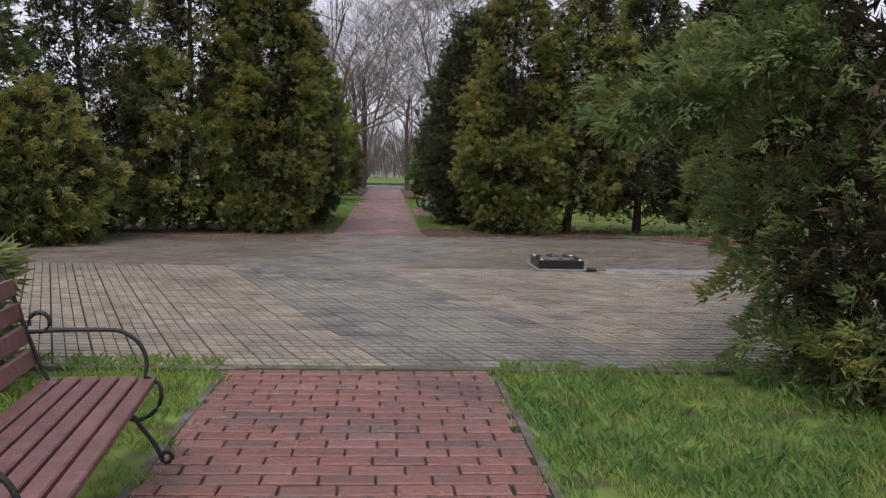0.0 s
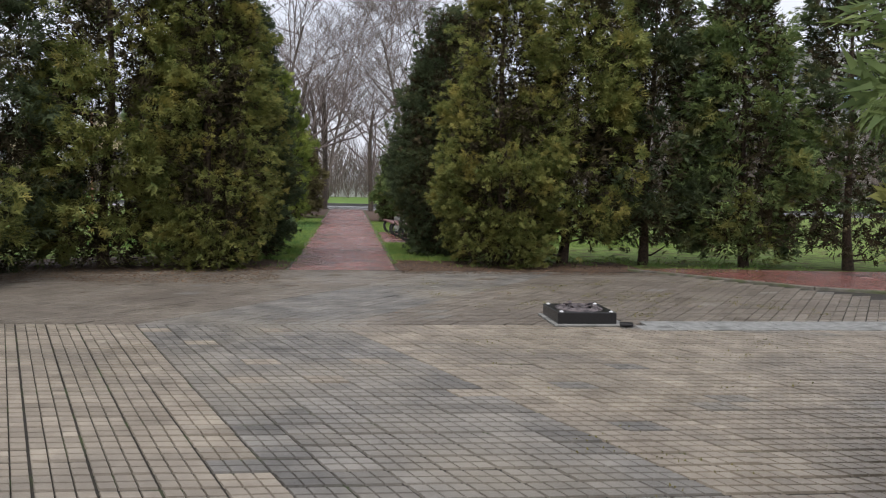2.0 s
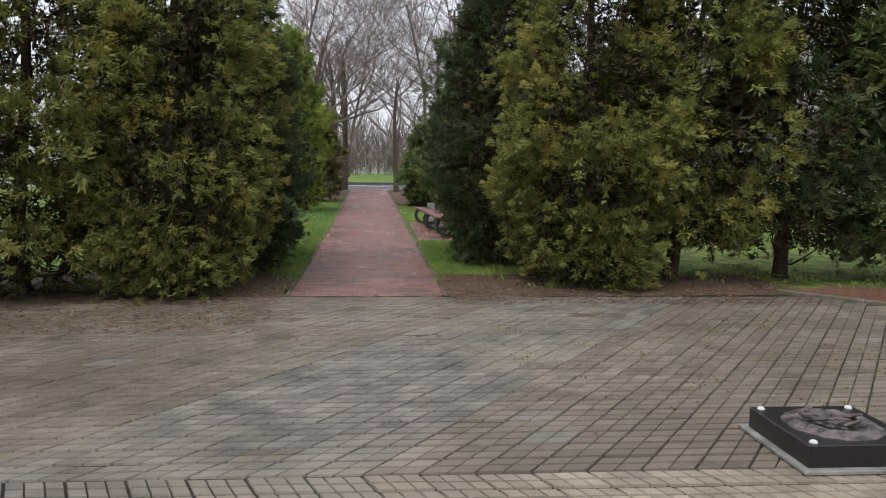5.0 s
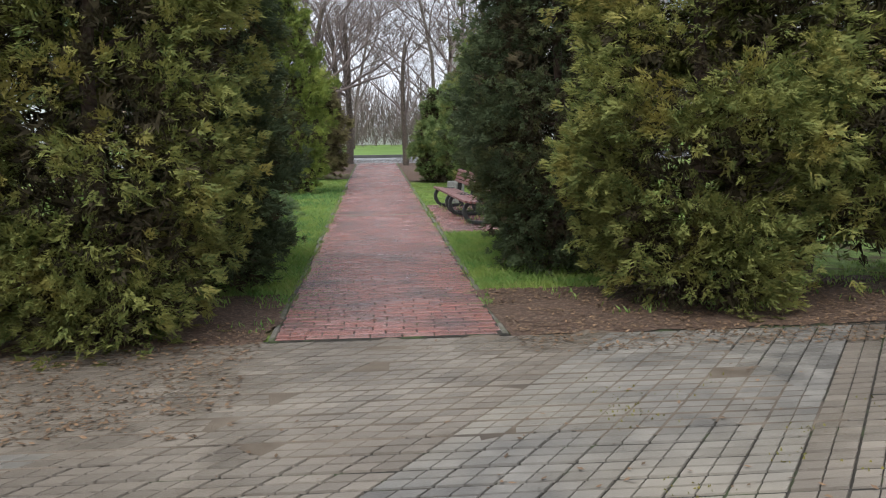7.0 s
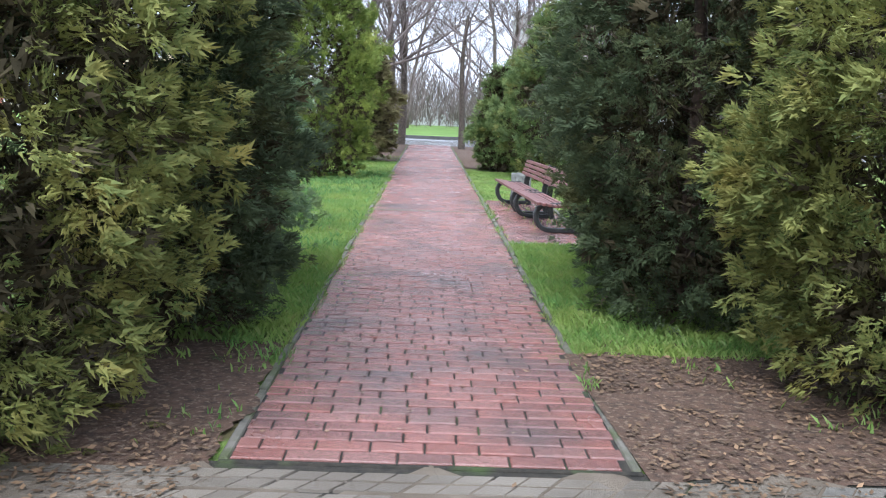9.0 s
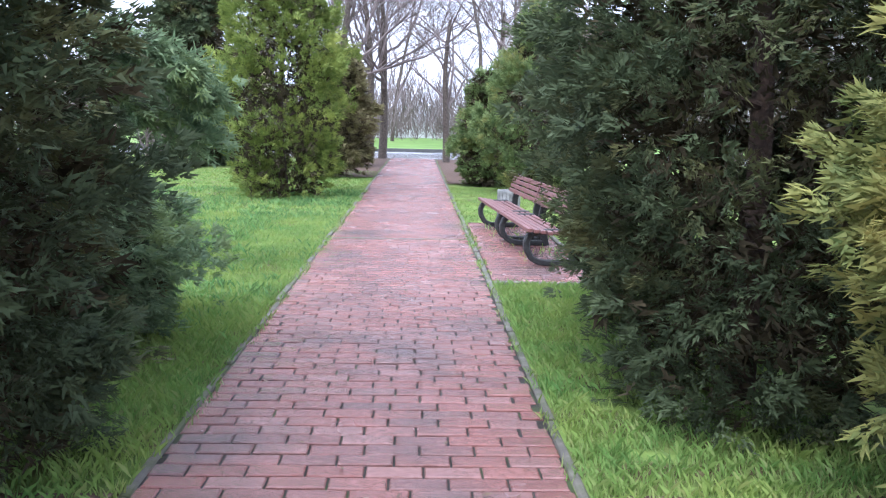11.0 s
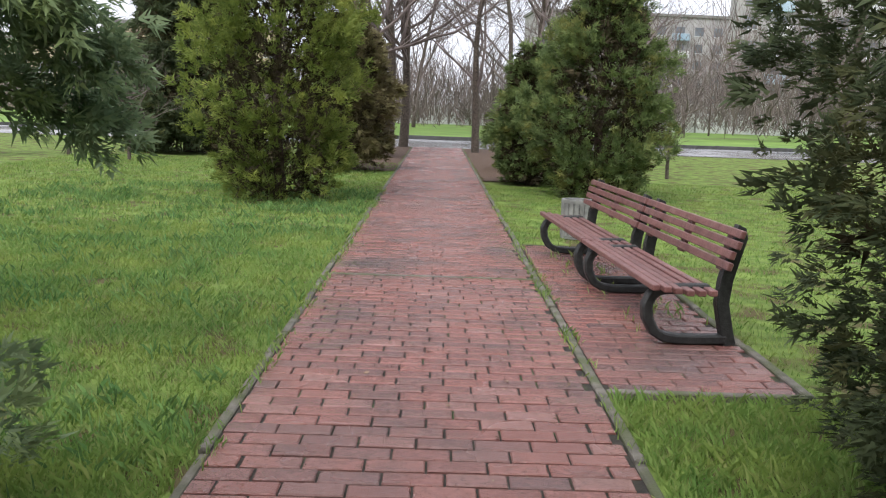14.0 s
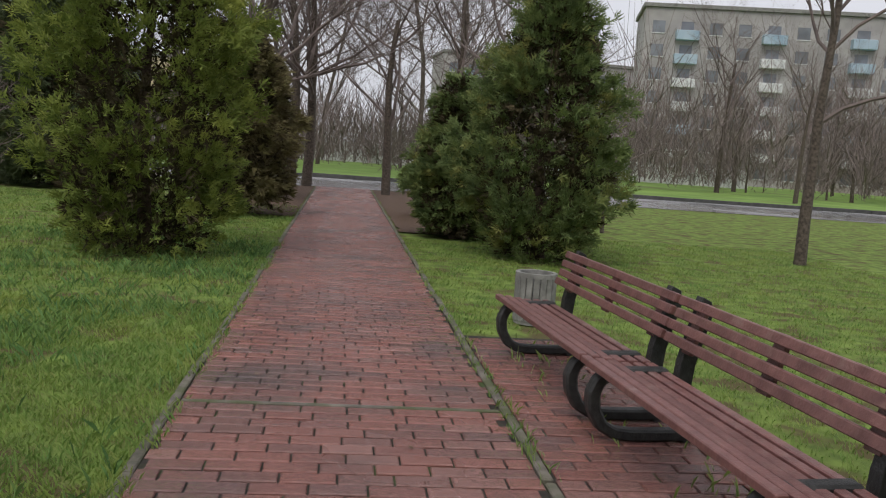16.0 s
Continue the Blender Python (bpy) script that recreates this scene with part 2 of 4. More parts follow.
def sweep(points, width, height, closed=False):
    """A flat bar bent in the xz plane: points are (x, z), width runs along y, height across the bar."""
    bm = bmesh.new()
    k = len(points)
    rings = []
    for i, (x, z) in enumerate(points):
        x0, z0 = points[max(0, i - 1)]
        x1, z1 = points[min(k - 1, i + 1)]
        dx, dz = x1 - x0, z1 - z0
        s = math.hypot(dx, dz) or 1
        nx, nz = -dz / s * height / 2, dx / s * height / 2
        rings.append([bm.verts.new((x + a * nx, b * width / 2, z + a * nz)) for a, b in ((1, 1), (1, -1), (-1, -1), (-1, 1))])
    for a, b in zip(rings, rings[1:]):
        for j in range(4):
            bm.faces.new((a[j], a[(j + 1) % 4], b[(j + 1) % 4], b[j]))
    bm.faces.new(rings[0][::-1])
    bm.faces.new(rings[-1])
    bmesh.ops.recalc_face_normals(bm, faces=bm.faces[:])
    bmesh.ops.bevel(bm, geom=bm.edges[:], offset=min(width, height) * 0.18, segments=1, affect="EDGES", clamp_overlap=True)
    return bm


# ---- ground, road ----
def sheet(name, outline, z, mat, label, cat):
    ob = mesh_object(name, [(x, y, z) for x, y in outline], [list(range(len(outline)))], mat)
    return tagged(ob, label, cat, kind="structure")


mesh_object("ground", [(-700, -300, -0.03), (700, -300, -0.03), (700, 1500, -0.03), (-700, 1500, -0.03)], [[0, 1, 2, 3]], M_GROUND)
tagged(bpy.data.objects["ground"], "bare soil and short spring grass of the park", "ground", kind="structure")
sheet("far_lawn", [(-140, 63.3), (140, 63.3), (160, 135), (-160, 135)], -0.01, M_FARGRASS, "bright green lawn beyond the wet road", "lawn")
sheet("road", [(-120, 54.4), (120, 54.4), (120, 62.9), (-120, 62.9)], -0.016, M_ASPHALT, "wet grey asphalt road crossing the park, pale with painted sky sheen", "road")
sheet("plaza_bed", [(-8.5, 5.7), (7.0, 5.7), (9.2, 11), (8.6, 15.2), (7.6, 17.0), (5.6, 18.2), (3.5, 18.4), (1.2, 17.86), (-1.2, 17.86), (-3, 17.6), (-6.5, 16.2), (-8.5, 12)],
      -0.013, M_JOINT, "sandy bed under the paving slabs of the plaza", "pavement")
sheet("path_bed_south", [(-0.93, -6), (0.93, -6), (0.93, 5.69), (-0.93, 5.69)], -0.0125, M_JOINT, "sandy joints of the brick path", "path")
sheet("path_bed_north", [(-0.93, 17.87), (0.93, 17.87), (0.93, 54.4), (-0.93, 54.4)], -0.0115, M_JOINT, "sandy joints of the brick path", "path")
sheet("bench_pad_bed", [(0.98, 24.9), (2.08, 24.9), (2.08, 30.2), (0.98, 30.2)], -0.012, M_JOINT, "sandy joints of the paved bench bay", "pavement")


def wavy(x0, y0, x1, y1, depth, n=40, amp=0.12):
    """An uneven outline of a bed along a line."""
    dx, dy = x1 - x0, y1 - y0
    s = math.hypot(dx, dy)
    nx, ny = -dy / s, dx / s
    front, back = [], []
    for i in range(n + 1):
        f = i / n
        w = amp * (noise.noise((x0 + dx * f * 2, y0 + dy * f * 2, 3.0)) + 0.5 * noise.noise((f * 40, y0, 1.0)))
        front.append((x0 + dx * f + nx * w, y0 + dy * f + ny * w))
        back.append((x0 + dx * f + nx * (depth + w), y0 + dy * f + ny * (depth + w)))
    return front + back[::-1]


BEDS = [(wavy(-1.02, 17.55, -7.6, 14.6, -3.6), -0.004), (wavy(0.99, 17.75, 5.6, 17.95, 2.1), -0.0045), (wavy(-1.02, 41, -1.02, 54, 2.6), -0.004),
        (wavy(1.02, 39, 1.02, 54, -2.6), -0.0045), (wavy(3.2, 2.0, 3.2, 5.6, -3.0), 0.0), (wavy(-0.99, 17.75, -1.0, 19.9, 2.4), -0.006)]
for outline, z in BEDS:
    sheet("soil_bed", outline, z, M_LITTER, "brown needle litter and soil under the conifers", "soil")


M_DUST = material("trodden_dust", (0.1, 0.078, 0.056), (0.19, 0.155, 0.118), 3, 0.9, 0.8, 110, spot=(0.075, 0.062, 0.05), spot_scale=1.3, gloss=0.3)
sheet("joint_dust", wavy(-6.2, 15.1, 2.6, 15.5, 2.3, 60, 0.35), -0.0035, M_DUST, "brown trodden dust filling the slab joints", "dust")
sheet("joint_dust", wavy(-6.0, 13.2, -2.2, 14.2, 1.3, 40, 0.35), -0.0042, M_DUST, "brown trodden dust filling the slab joints", "dust")


def kerb_line(name, x0, y0, x1, y1, width, z0, z1, mat, step, label):
    """Kerb stones laid end to end."""
    s = math.hypot(x1 - x0, y1 - y0)
    n = max(1, round(s / step))
    root = thing(name, pose(x0, y0, 0, 0, 0, math.degrees(math.atan2(y1 - y0, x1 - x0))), label, "kerb", kind="structure")
    bm = box_bm(0.004, s / n - 0.004, -width / 2, width / 2, z0, z1, 0.008)
    first = part("kerb_stone", bm, mat, root)
    for i in range(1, n):
        ob = new("kerb_stone", first.data)
        ob.parent = root
        ob.matrix_basis = pose(i * s / n, random.uniform(-0.006, 0.006), random.uniform(-0.008, 0.006), 0, random.uniform(-0.3, 0.3), random.uniform(-0.4, 0.4))
    return root


EDGE = "weathered mossy concrete edging beside the brick path"
kerb_line("path_edging", -0.962, -6, -0.962, 5.66, 0.06, -0.1, -0.012, M_KERB, 1.0, EDGE)
kerb_line("path_edging", 0.962, -6, 0.962, 5.66, 0.06, -0.1, -0.016, M_KERB, 1.0, EDGE)
for x, top in ((-0.962, 0.002), (0.962, 0.008)):
    kerb_line("path_edging", x, 17.9, x, 23.9, 0.05, -0.1, -0.013, M_KERB, 1.0, "sunken soil-covered edging at the mouth of the path")
    kerb_line("path_edging", x, 23.9, x, 54.2, 0.055, -0.1, top, M_KERB, 1.0, EDGE)
kerb_line("plaza_edging", -8.0, 5.74, 6.4, 5.74, 0.08, -0.1, 0.006, M_KERB, 1.0, "pale concrete edging between brick path and plaza")
kerb_line("plaza_edging", -0.98, 17.85, 0.98, 17.85, 0.03, -0.1, -0.003, M_JOINT, 1.0, "thin dark edging at the mouth of the brick path")
kerb_line("pad_edging", 0.99, 24.86, 2.1, 24.86, 0.06, -0.1, 0.012, M_KERB, 1.1, "concrete edging of the paved bench bay")
kerb_line("pad_edging", 2.12, 24.86, 2.12, 30.2, 0.06, -0.1, 0.01, M_KERB, 1.0, "concrete edging of the paved bench bay")
ROADKERB = "dark wet concrete kerb along the road"
kerb_line("road_kerb", -60, 63.1, -1.5, 63.1, 0.22, -0.1, 0.13, M_KERB_DARK, 3.0, ROADKERB)
kerb_line("road_kerb", -1.5, 63.1, 80, 63.1, 0.22, -0.1, 0.16, M_KERB_DARK, 3.0, ROADKERB)
# curved kerb of the red side path
root = thing("curved_kerb", pose(0, 0, 0), "curved pale concrete kerb round the plaza", "kerb", kind="structure")
ARC = [(5.2, 18.15), (5.9, 17.3), (6.6, 16.3), (7.3, 15.45), (8.2, 14.9), (9.4, 14.5)]
for (xa, ya), (xb, yb) in zip(ARC, ARC[1:]):
    s = math.hypot(xb - xa, yb - ya)
    ob = part("kerb_stone", box_bm(0, s - 0.01, -0.05, 0.05, -0.1, 0.035, 0.01), M_KERB, root)
    ob.matrix_basis = pose(xa, ya, 0, 0, 0, math.degrees(math.atan2(yb - ya, xb - xa)))
sheet("red_side_path", ARC + [(12, 14.5), (12, 18), (6.2, 18.6)], 0.009, M_BRICK_REST, "reddish paved side path beyond the curved kerb", "path")


# ---- conifers ----
def frond(seed, n=16, fine=1.0):
    """A feathery branching spray along +x, one unit long: short pointed leaflets in fans on a forked axis, three vertices each."""
    rng = np.random.default_rng(seed)
    tris = []
    forks = [(0.0, 0.0), (0.5, 0.25), (-0.5, 0.3), (0.35, 0.55), (-0.4, 0.5)]
    for i in range(n):
        turn, start = forks[i % 5]
        u = rng.uniform(0.08, 1.0)
        reach = (1 - start) * (0.95 if turn == 0 else 0.62)
        b = np.array([start + math.cos(turn) * u * reach, math.sin(turn) * u * reach, -0.2 * u * u + rng.normal(0, 0.07)])
        side = 1 if i % 2 else -1
        ang = turn + side * rng.uniform(0.12, 0.7)
        length = rng.uniform(0.34, 0.62) * fine
        d = np.array([math.cos(ang), math.sin(ang), rng.normal(-0.08, 0.25)])
        s = np.array([-d[1], d[0], rng.normal(0, 0.4)]) * rng.uniform(0.05, 0.078) * fine ** 0.75
        tris.append([b + s, b - s, b + d * length])
    return np.array(tris).reshape(-1, 3)


FROND = frond(1, 12, 0.9)
FROND_FINE = frond(3, 33, 0.5)
FROND_MEDIUM = frond(4, 22, 0.66)
FROND_WITHERED = frond(5, 10, 0.8)
FROND_LITE = frond(2, 14, 0.85)


def sprays(pos, way, size, rng, template, roll=0.9):
    """Places the spray template at every position, along way."""
    n = len(pos)
    way = way / (np.linalg.norm(way, axis=1)[:, None] + 1e-9)
    up = np.tile(np.array([[0, 0, 1.0]]), (n, 1)) + rng.normal(0, roll, (n, 3))
    side = np.cross(up, way)
    side /= np.linalg.norm(side, axis=1)[:, None] + 1e-9
    nrm = np.cross(way, side)
    t = template
    v = pos[:, None, :] + size[:, None, None] * (t[None, :, 0:1] * way[:, None, :] + t[None, :, 1:2] * side[:, None, :] + t[None, :, 2:3] * nrm[:, None, :])
    return v.reshape(-1, 3)


def conifer(name, x, y, height, radius, leaf, seed, label, count=5200, base=0.1, power=0.5, belly=0.3, size=0.23, lift=0.25, droop=0.0, lump=0.42,
            trunk=0.09, gap=0.28, limbs=(), template=None, stretch=(1, 1), category="conifer", group="conifer hedge round the plaza", top=0.0, bark=None):
    """A conifer: trunk, inner limbs and a crown of many flat sprays on an uneven, gappy outline."""
    rng = np.random.default_rng(seed)
    root = thing(name, pose(x, y, -0.03), label, category, group)
    bark = bark or M_BARK_DARK
    lean = rng.normal(0, 0.03, 2)
    zs = np.linspace(0, height * 0.93, 9)
    pts = np.stack([lean[0] * zs + 0.04 * np.sin(zs * 1.7 + seed), lean[1] * zs + 0.04 * np.cos(zs * 1.3 + seed), zs], 1)
    v, f = tube_data(pts, trunk * (1 - 0.85 * zs / height) * (1 + 0.35 * np.exp(-zs * 6)), 8)
    mesh_object("trunk", v, f, bark, root, smooth=True)

    def profile(h):
        rise = np.clip((h - base / height) / (belly + 1e-6), 0, 1)
        fall = np.clip((1 - h) / (1 - belly), 0, 1) ** power
        return np.where(h < belly, 0.62 + 0.38 * np.sin(rise * np.pi / 2), np.maximum(fall, top * (h < 0.97)))

    for k in range(16):
        h = rng.uniform(0.04, 0.85)
        a = rng.uniform(0, 2 * np.pi)
        r = radius * profile(np.array([h]))[0] * rng.uniform(0.65, 0.92)
        u = np.linspace(0, 1, 5)
        px = np.stack([np.cos(a) * r * u * stretch[0], np.sin(a) * r * u * stretch[1], max(0.12, h * height - 0.25 * r) + r * (0.45 - droop) * u ** 1.4 + 0.05 * np.sin(u * 7 + k)], 1)
        v, f = tube_data(px, 0.024 * (1.05 - u), 4)
        mesh_object("limb", v, f, bark, root)
    # branch tips: clumps of sprays on an uneven outline, with gaps between them, and a thin fill inside
    per = 34
    kk = max(20, int(count * 0.78 / per))
    hc = base / height + (1 - base / height) * rng.beta(1.0, 1.15, kk * 2)
    ac = rng.uniform(0, 2 * np.pi, kk * 2)
    ph = rng.uniform(0, 6.28, 6)
    hole = (np.sin(3 * ac + ph[0] + 11 * hc) + np.sin(4 * ac + ph[1] - 17 * hc) + np.sin(7 * ac + ph[2] + 13 * hc)) / 3
    keep = hole > -0.75 + gap * 1.2 * (0.4 + hc)
    hc, ac = hc[keep][:kk], ac[keep][:kk]
    rc = radius * profile(hc) * (1 + lump * rng.uniform(-0.8, 0.65, len(hc)))
    reach = np.clip(rng.uniform(0.25, 0.5, len(hc)) * radius, 0.2, 0.6)
    u = rng.uniform(0, 1, (len(hc), per)) ** 0.75
    r = rc[:, None] - reach[:, None] * (1 - u)
    spread = (0.13 + 0.1 * rng.uniform(0, 1, len(hc)))[:, None] * (1.1 - 0.5 * u) * max(0.75, min(1.3, radius))
    lat = rng.normal(0, 1, (len(hc), per)) * spread
    ver = rng.normal(0, 0.75, (len(hc), per)) * spread + (lift - 0.2) * reach[:, None] * u - 0.06 * (lat / 0.2) ** 2 * spread
    ca, sa = np.cos(ac)[:, None], np.sin(ac)[:, None]
    pos = np.stack([(ca * r - sa * lat) * stretch[0] + lean[0] * height * hc[:, None], (sa * r + ca * lat) * stretch[1] + lean[1] * height * hc[:, None], hc[:, None] * height + ver], -1).reshape(-1, 3)
    fan = np.clip(lat / (spread + 1e-6), -1.5, 1.5) * 0.55
    way = np.stack([ca - sa * fan, sa + ca * fan, np.full_like(fan, lift - 0.1)], -1).reshape(-1, 3) + rng.normal(0, 0.42, (len(pos), 3))
    # withered fill inside, its dark colour doubling as shade in the crown
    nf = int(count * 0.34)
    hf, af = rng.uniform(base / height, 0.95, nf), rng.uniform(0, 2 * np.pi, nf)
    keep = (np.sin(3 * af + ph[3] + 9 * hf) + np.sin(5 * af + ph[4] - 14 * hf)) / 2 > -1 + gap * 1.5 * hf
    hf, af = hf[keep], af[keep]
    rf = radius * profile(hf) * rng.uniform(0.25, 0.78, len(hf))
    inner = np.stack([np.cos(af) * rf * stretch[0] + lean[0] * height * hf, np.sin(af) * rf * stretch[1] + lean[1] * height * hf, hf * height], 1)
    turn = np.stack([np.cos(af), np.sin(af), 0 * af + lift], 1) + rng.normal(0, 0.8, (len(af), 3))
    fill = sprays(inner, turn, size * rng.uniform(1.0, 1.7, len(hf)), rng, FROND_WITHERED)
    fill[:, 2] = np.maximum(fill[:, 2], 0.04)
    mesh_object("inner_foliage", fill, np.arange(len(fill), dtype=np.int32).reshape(-1, 3), F_INNER_SHADE, root, "withered brown inner foliage, darkened to stand for shade")
    sz = size * rng.uniform(0.65, 1.35, len(pos))
    chunks = [sprays(pos, way, sz, rng, FROND if template is None else template)]
    # long limbs that reach out of the crown: (angle in degrees, height, length, rise)
    for ang, hz, length, rise in limbs:
        aa = math.radians(ang)
        k = int(75 * length)
        u = rng.uniform(0.65, 1, k)
        p = np.stack([np.cos(aa) * length * u, np.sin(aa) * length * u, hz + rise * u - 0.3 * u ** 2 * length * 0.5], 1)
        p += rng.normal(0, 0.09, (k, 3)) * np.array([1, 1, 0.8])
        w = np.stack([np.full(k, np.cos(aa)), np.full(k, np.sin(aa)), np.full(k, -0.15)], 1) + rng.normal(0, 0.5, (k, 3))
        chunks.append(sprays(p, w, size * rng.uniform(0.7, 1.3, k), rng, FROND if template is None else template))
        uu = np.linspace(0, 1, 6)
        v, f = tube_data(np.stack([np.cos(aa) * length * uu, np.sin(aa) * length * uu, hz + rise * uu - 0.15 * uu ** 2 * length], 1), 0.025 * (1.05 - uu), 5)
        mesh_object("limb", v, f, bark, root)
    v = np.concatenate(chunks)
    v[:, 2] = np.maximum(v[:, 2], 0.035)
    mesh_object("crown", v, np.arange(len(v), dtype=np.int32).reshape(-1, 3), leaf, root)
    return root


THUJA = "thuja"
CONIFERS = [
    # left hedge beyond the plaza
    ("thuja_tree", -2.35, 18.2, 6.2, 1.2, F_OLIVE, 1, "tall olive green thuja beside the mouth of the brick path", dict(template=FROND_FINE, count=8200, base=0.1, lump=0.36, size=0.185)),
    ("thuja_tree", -1.95, 20.1, 5.0, 1.05, F_DARK, 2, "dark green thuja close beside the brick path", dict(template=FROND_FINE, count=6400, base=0.08, lump=0.25, size=0.17)),
    ("thuja_tree", -4.1, 18.2, 7.0, 1.3, F_OLIVE, 3, "tall olive thuja with a bare trunk gap in the hedge", dict(template=FROND_MEDIUM, count=5200, gap=0.5)),
    ("thuja_tree", -5.9, 17.6, 7.2, 1.5, F_DARK, 4, "tall dark green thuja in the hedge", dict(template=FROND_MEDIUM, count=5600, gap=0.42)),
    ("thuja_tree", -7.6, 16.0, 6.5, 1.5, F_GREEN, 5, "green thuja at the end of the hedge", dict(count=3600)),
    ("juniper_bush", -5.9, 14.9, 2.6, 1.25, F_OLIVE, 6, "low spreading green juniper at the plaza's edge", dict(template=FROND_MEDIUM, count=4200, base=0.05, power=0.5, belly=0.4)),
    ("juniper_bush", -7.0, 12.6, 2.3, 1.3, F_OLIVE, 7, "low spreading green juniper at the plaza's edge", dict(count=3000, base=0.05, power=0.5, belly=0.4)),
    ("thuja_tree", -9.0, 14.5, 6.5, 1.6, F_DARK, 8, "dark thuja at the plaza's edge", dict(count=2600)),
    # right hedge beyond the plaza
    ("thuja_tree", 2.95, 18.95, 6.4, 1.25, F_OLIVE, 11, "broad olive green thuja at the mouth of the brick path", dict(template=FROND_FINE, count=9000, base=0.12, lump=0.34, size=0.185)),
    ("thuja_tree", 2.1, 21.2, 5.2, 1.18, F_DARK, 12, "dark green thuja close beside the brick path", dict(template=FROND_FINE, count=6600, base=0.1, lump=0.28, size=0.17, belly=0.42)),
    ("thuja_tree", 4.3, 19.6, 5.6, 1.4, F_OLIVE, 13, "olive thuja with a bare lower trunk", dict(template=FROND_MEDIUM, count=5000, base=0.55, gap=0.4)),
    ("thuja_tree", 6.0, 19.8, 6.0, 1.4, F_DARK, 14, "dark green thuja with a bare lower trunk", dict(count=5000, base=0.5, gap=0.35)),
    ("thuja_tree", 7.9, 19.3, 5.8, 1.4, F_GREEN, 15, "green thuja with a bare lower trunk", dict(count=5200, base=0.4)),
    ("thuja_tree", 9.9, 18.9, 6.0, 1.5, F_DARK, 16, "dark thuja at the end of the hedge", dict(count=3000, base=0.4)),
    # beside the first path
    ("thuja_tree", 3.85, 5.3, 6.5, 1.5, F_GREEN, 21, "large green thuja beside the first brick path", dict(template=FROND_FINE, count=7000, base=0.1, size=0.22, limbs=((194, 2.1, 2.35, 0.05), (206, 2.3, 1.8, 0.1)))),
    # added mostly out of view, to shade the grass beside the path
    ("thuja_tree", 4.7, 2.6, 6.0, 1.55, F_GREEN, 22, "large green thuja beside the first brick path", dict(count=3000, base=0.15, size=0.22)),
    ("juniper_bush", -2.9, 5.0, 1.2, 0.7, F_GREEN, 23, "small green juniper behind the bench", dict(count=1800, base=0.1, power=0.5)),
    # beside the second path
    ("juniper_bush", -2.3, 22.2, 1.45, 0.95, F_BLUISH, 31, "bluish green juniper bush beside the lawn", dict(template=FROND_FINE, count=5000, base=0.08, size=0.16, belly=0.45, power=0.4)),
    ("juniper_tree", -4.65, 24.2, 4.5, 0.7, F_BLUISH, 30, "bluish juniper with drooping branches on the lawn", dict(count=1500, base=2.2, size=0.2, belly=0.6, gap=0.5, droop=0.3, lift=0.0, template=FROND_MEDIUM, limbs=((14, 2.6, 3.0, -0.4), (20, 2.2, 3.0, -0.4), (8, 2.9, 2.8, -0.5)))),
    ("thuja_tree", 2.45, 23.0, 5.6, 1.2, F_DARK, 32, "large dark thuja towering beside the brick path", dict(template=FROND_FINE, count=9600, base=0.08, size=0.15, belly=0.3, lump=0.28)),
    ("thuja_bush", -2.55, 34.4, 5.2, 1.36, F_BRIGHT, 33, "yellow-green thuja bush on the lawn", dict(template=FROND_MEDIUM, count=6200, base=0.05, belly=0.35, power=0.6, size=0.2, lift=0.9)),
    ("thuja_bush", 2.95, 36.2, 4.0, 1.25, F_GREEN, 34, "dense green thuja bush behind the bench", dict(template=FROND_MEDIUM, count=5400, base=0.05, belly=0.35, power=0.6, size=0.2, lift=0.9)),
    ("thuja_bush", 2.0, 38.6, 2.8, 0.75, F_GREEN, 35, "smaller green thuja bush beside the path", dict(count=3600, base=0.05, belly=0.35, power=0.6, size=0.2)),
    ("thuja_bush", 2.3, 43.0, 2.4, 0.9, F_GREEN, 36, "small thuja bush beside the path", dict(count=2200, base=0.05, belly=0.35, size=0.22)),
    ("thuja_bush", -2.2, 41.0, 3.6, 1.1, F_BROWN, 37, "brownish thuja bush beside the path", dict(count=3200, base=0.3, belly=0.4, size=0.24)),
    ("thuja_bush", -2.6, 46.5, 3.8, 1.2, F_BROWN, 38, "brownish thin conifer beside the path", dict(count=2600, base=0.4, belly=0.4, size=0.26)),
    ("spruce_tree", -7.4, 46.5, 9.0, 1.9, F_DARK, 39, "dark spruce with drooping branches on the lawn", dict(count=6500, base=0.4, belly=0.15, power=0.9, size=0.42, lift=-0.25, droop=0.5, lump=0.4, trunk=0.16, template=FROND_LITE)),
]
for name, x, y, hgt, rad, leaf, seed, label, extra in CONIFERS:
    conifer(name, x, y, hgt, rad, leaf, seed, label, **extra)


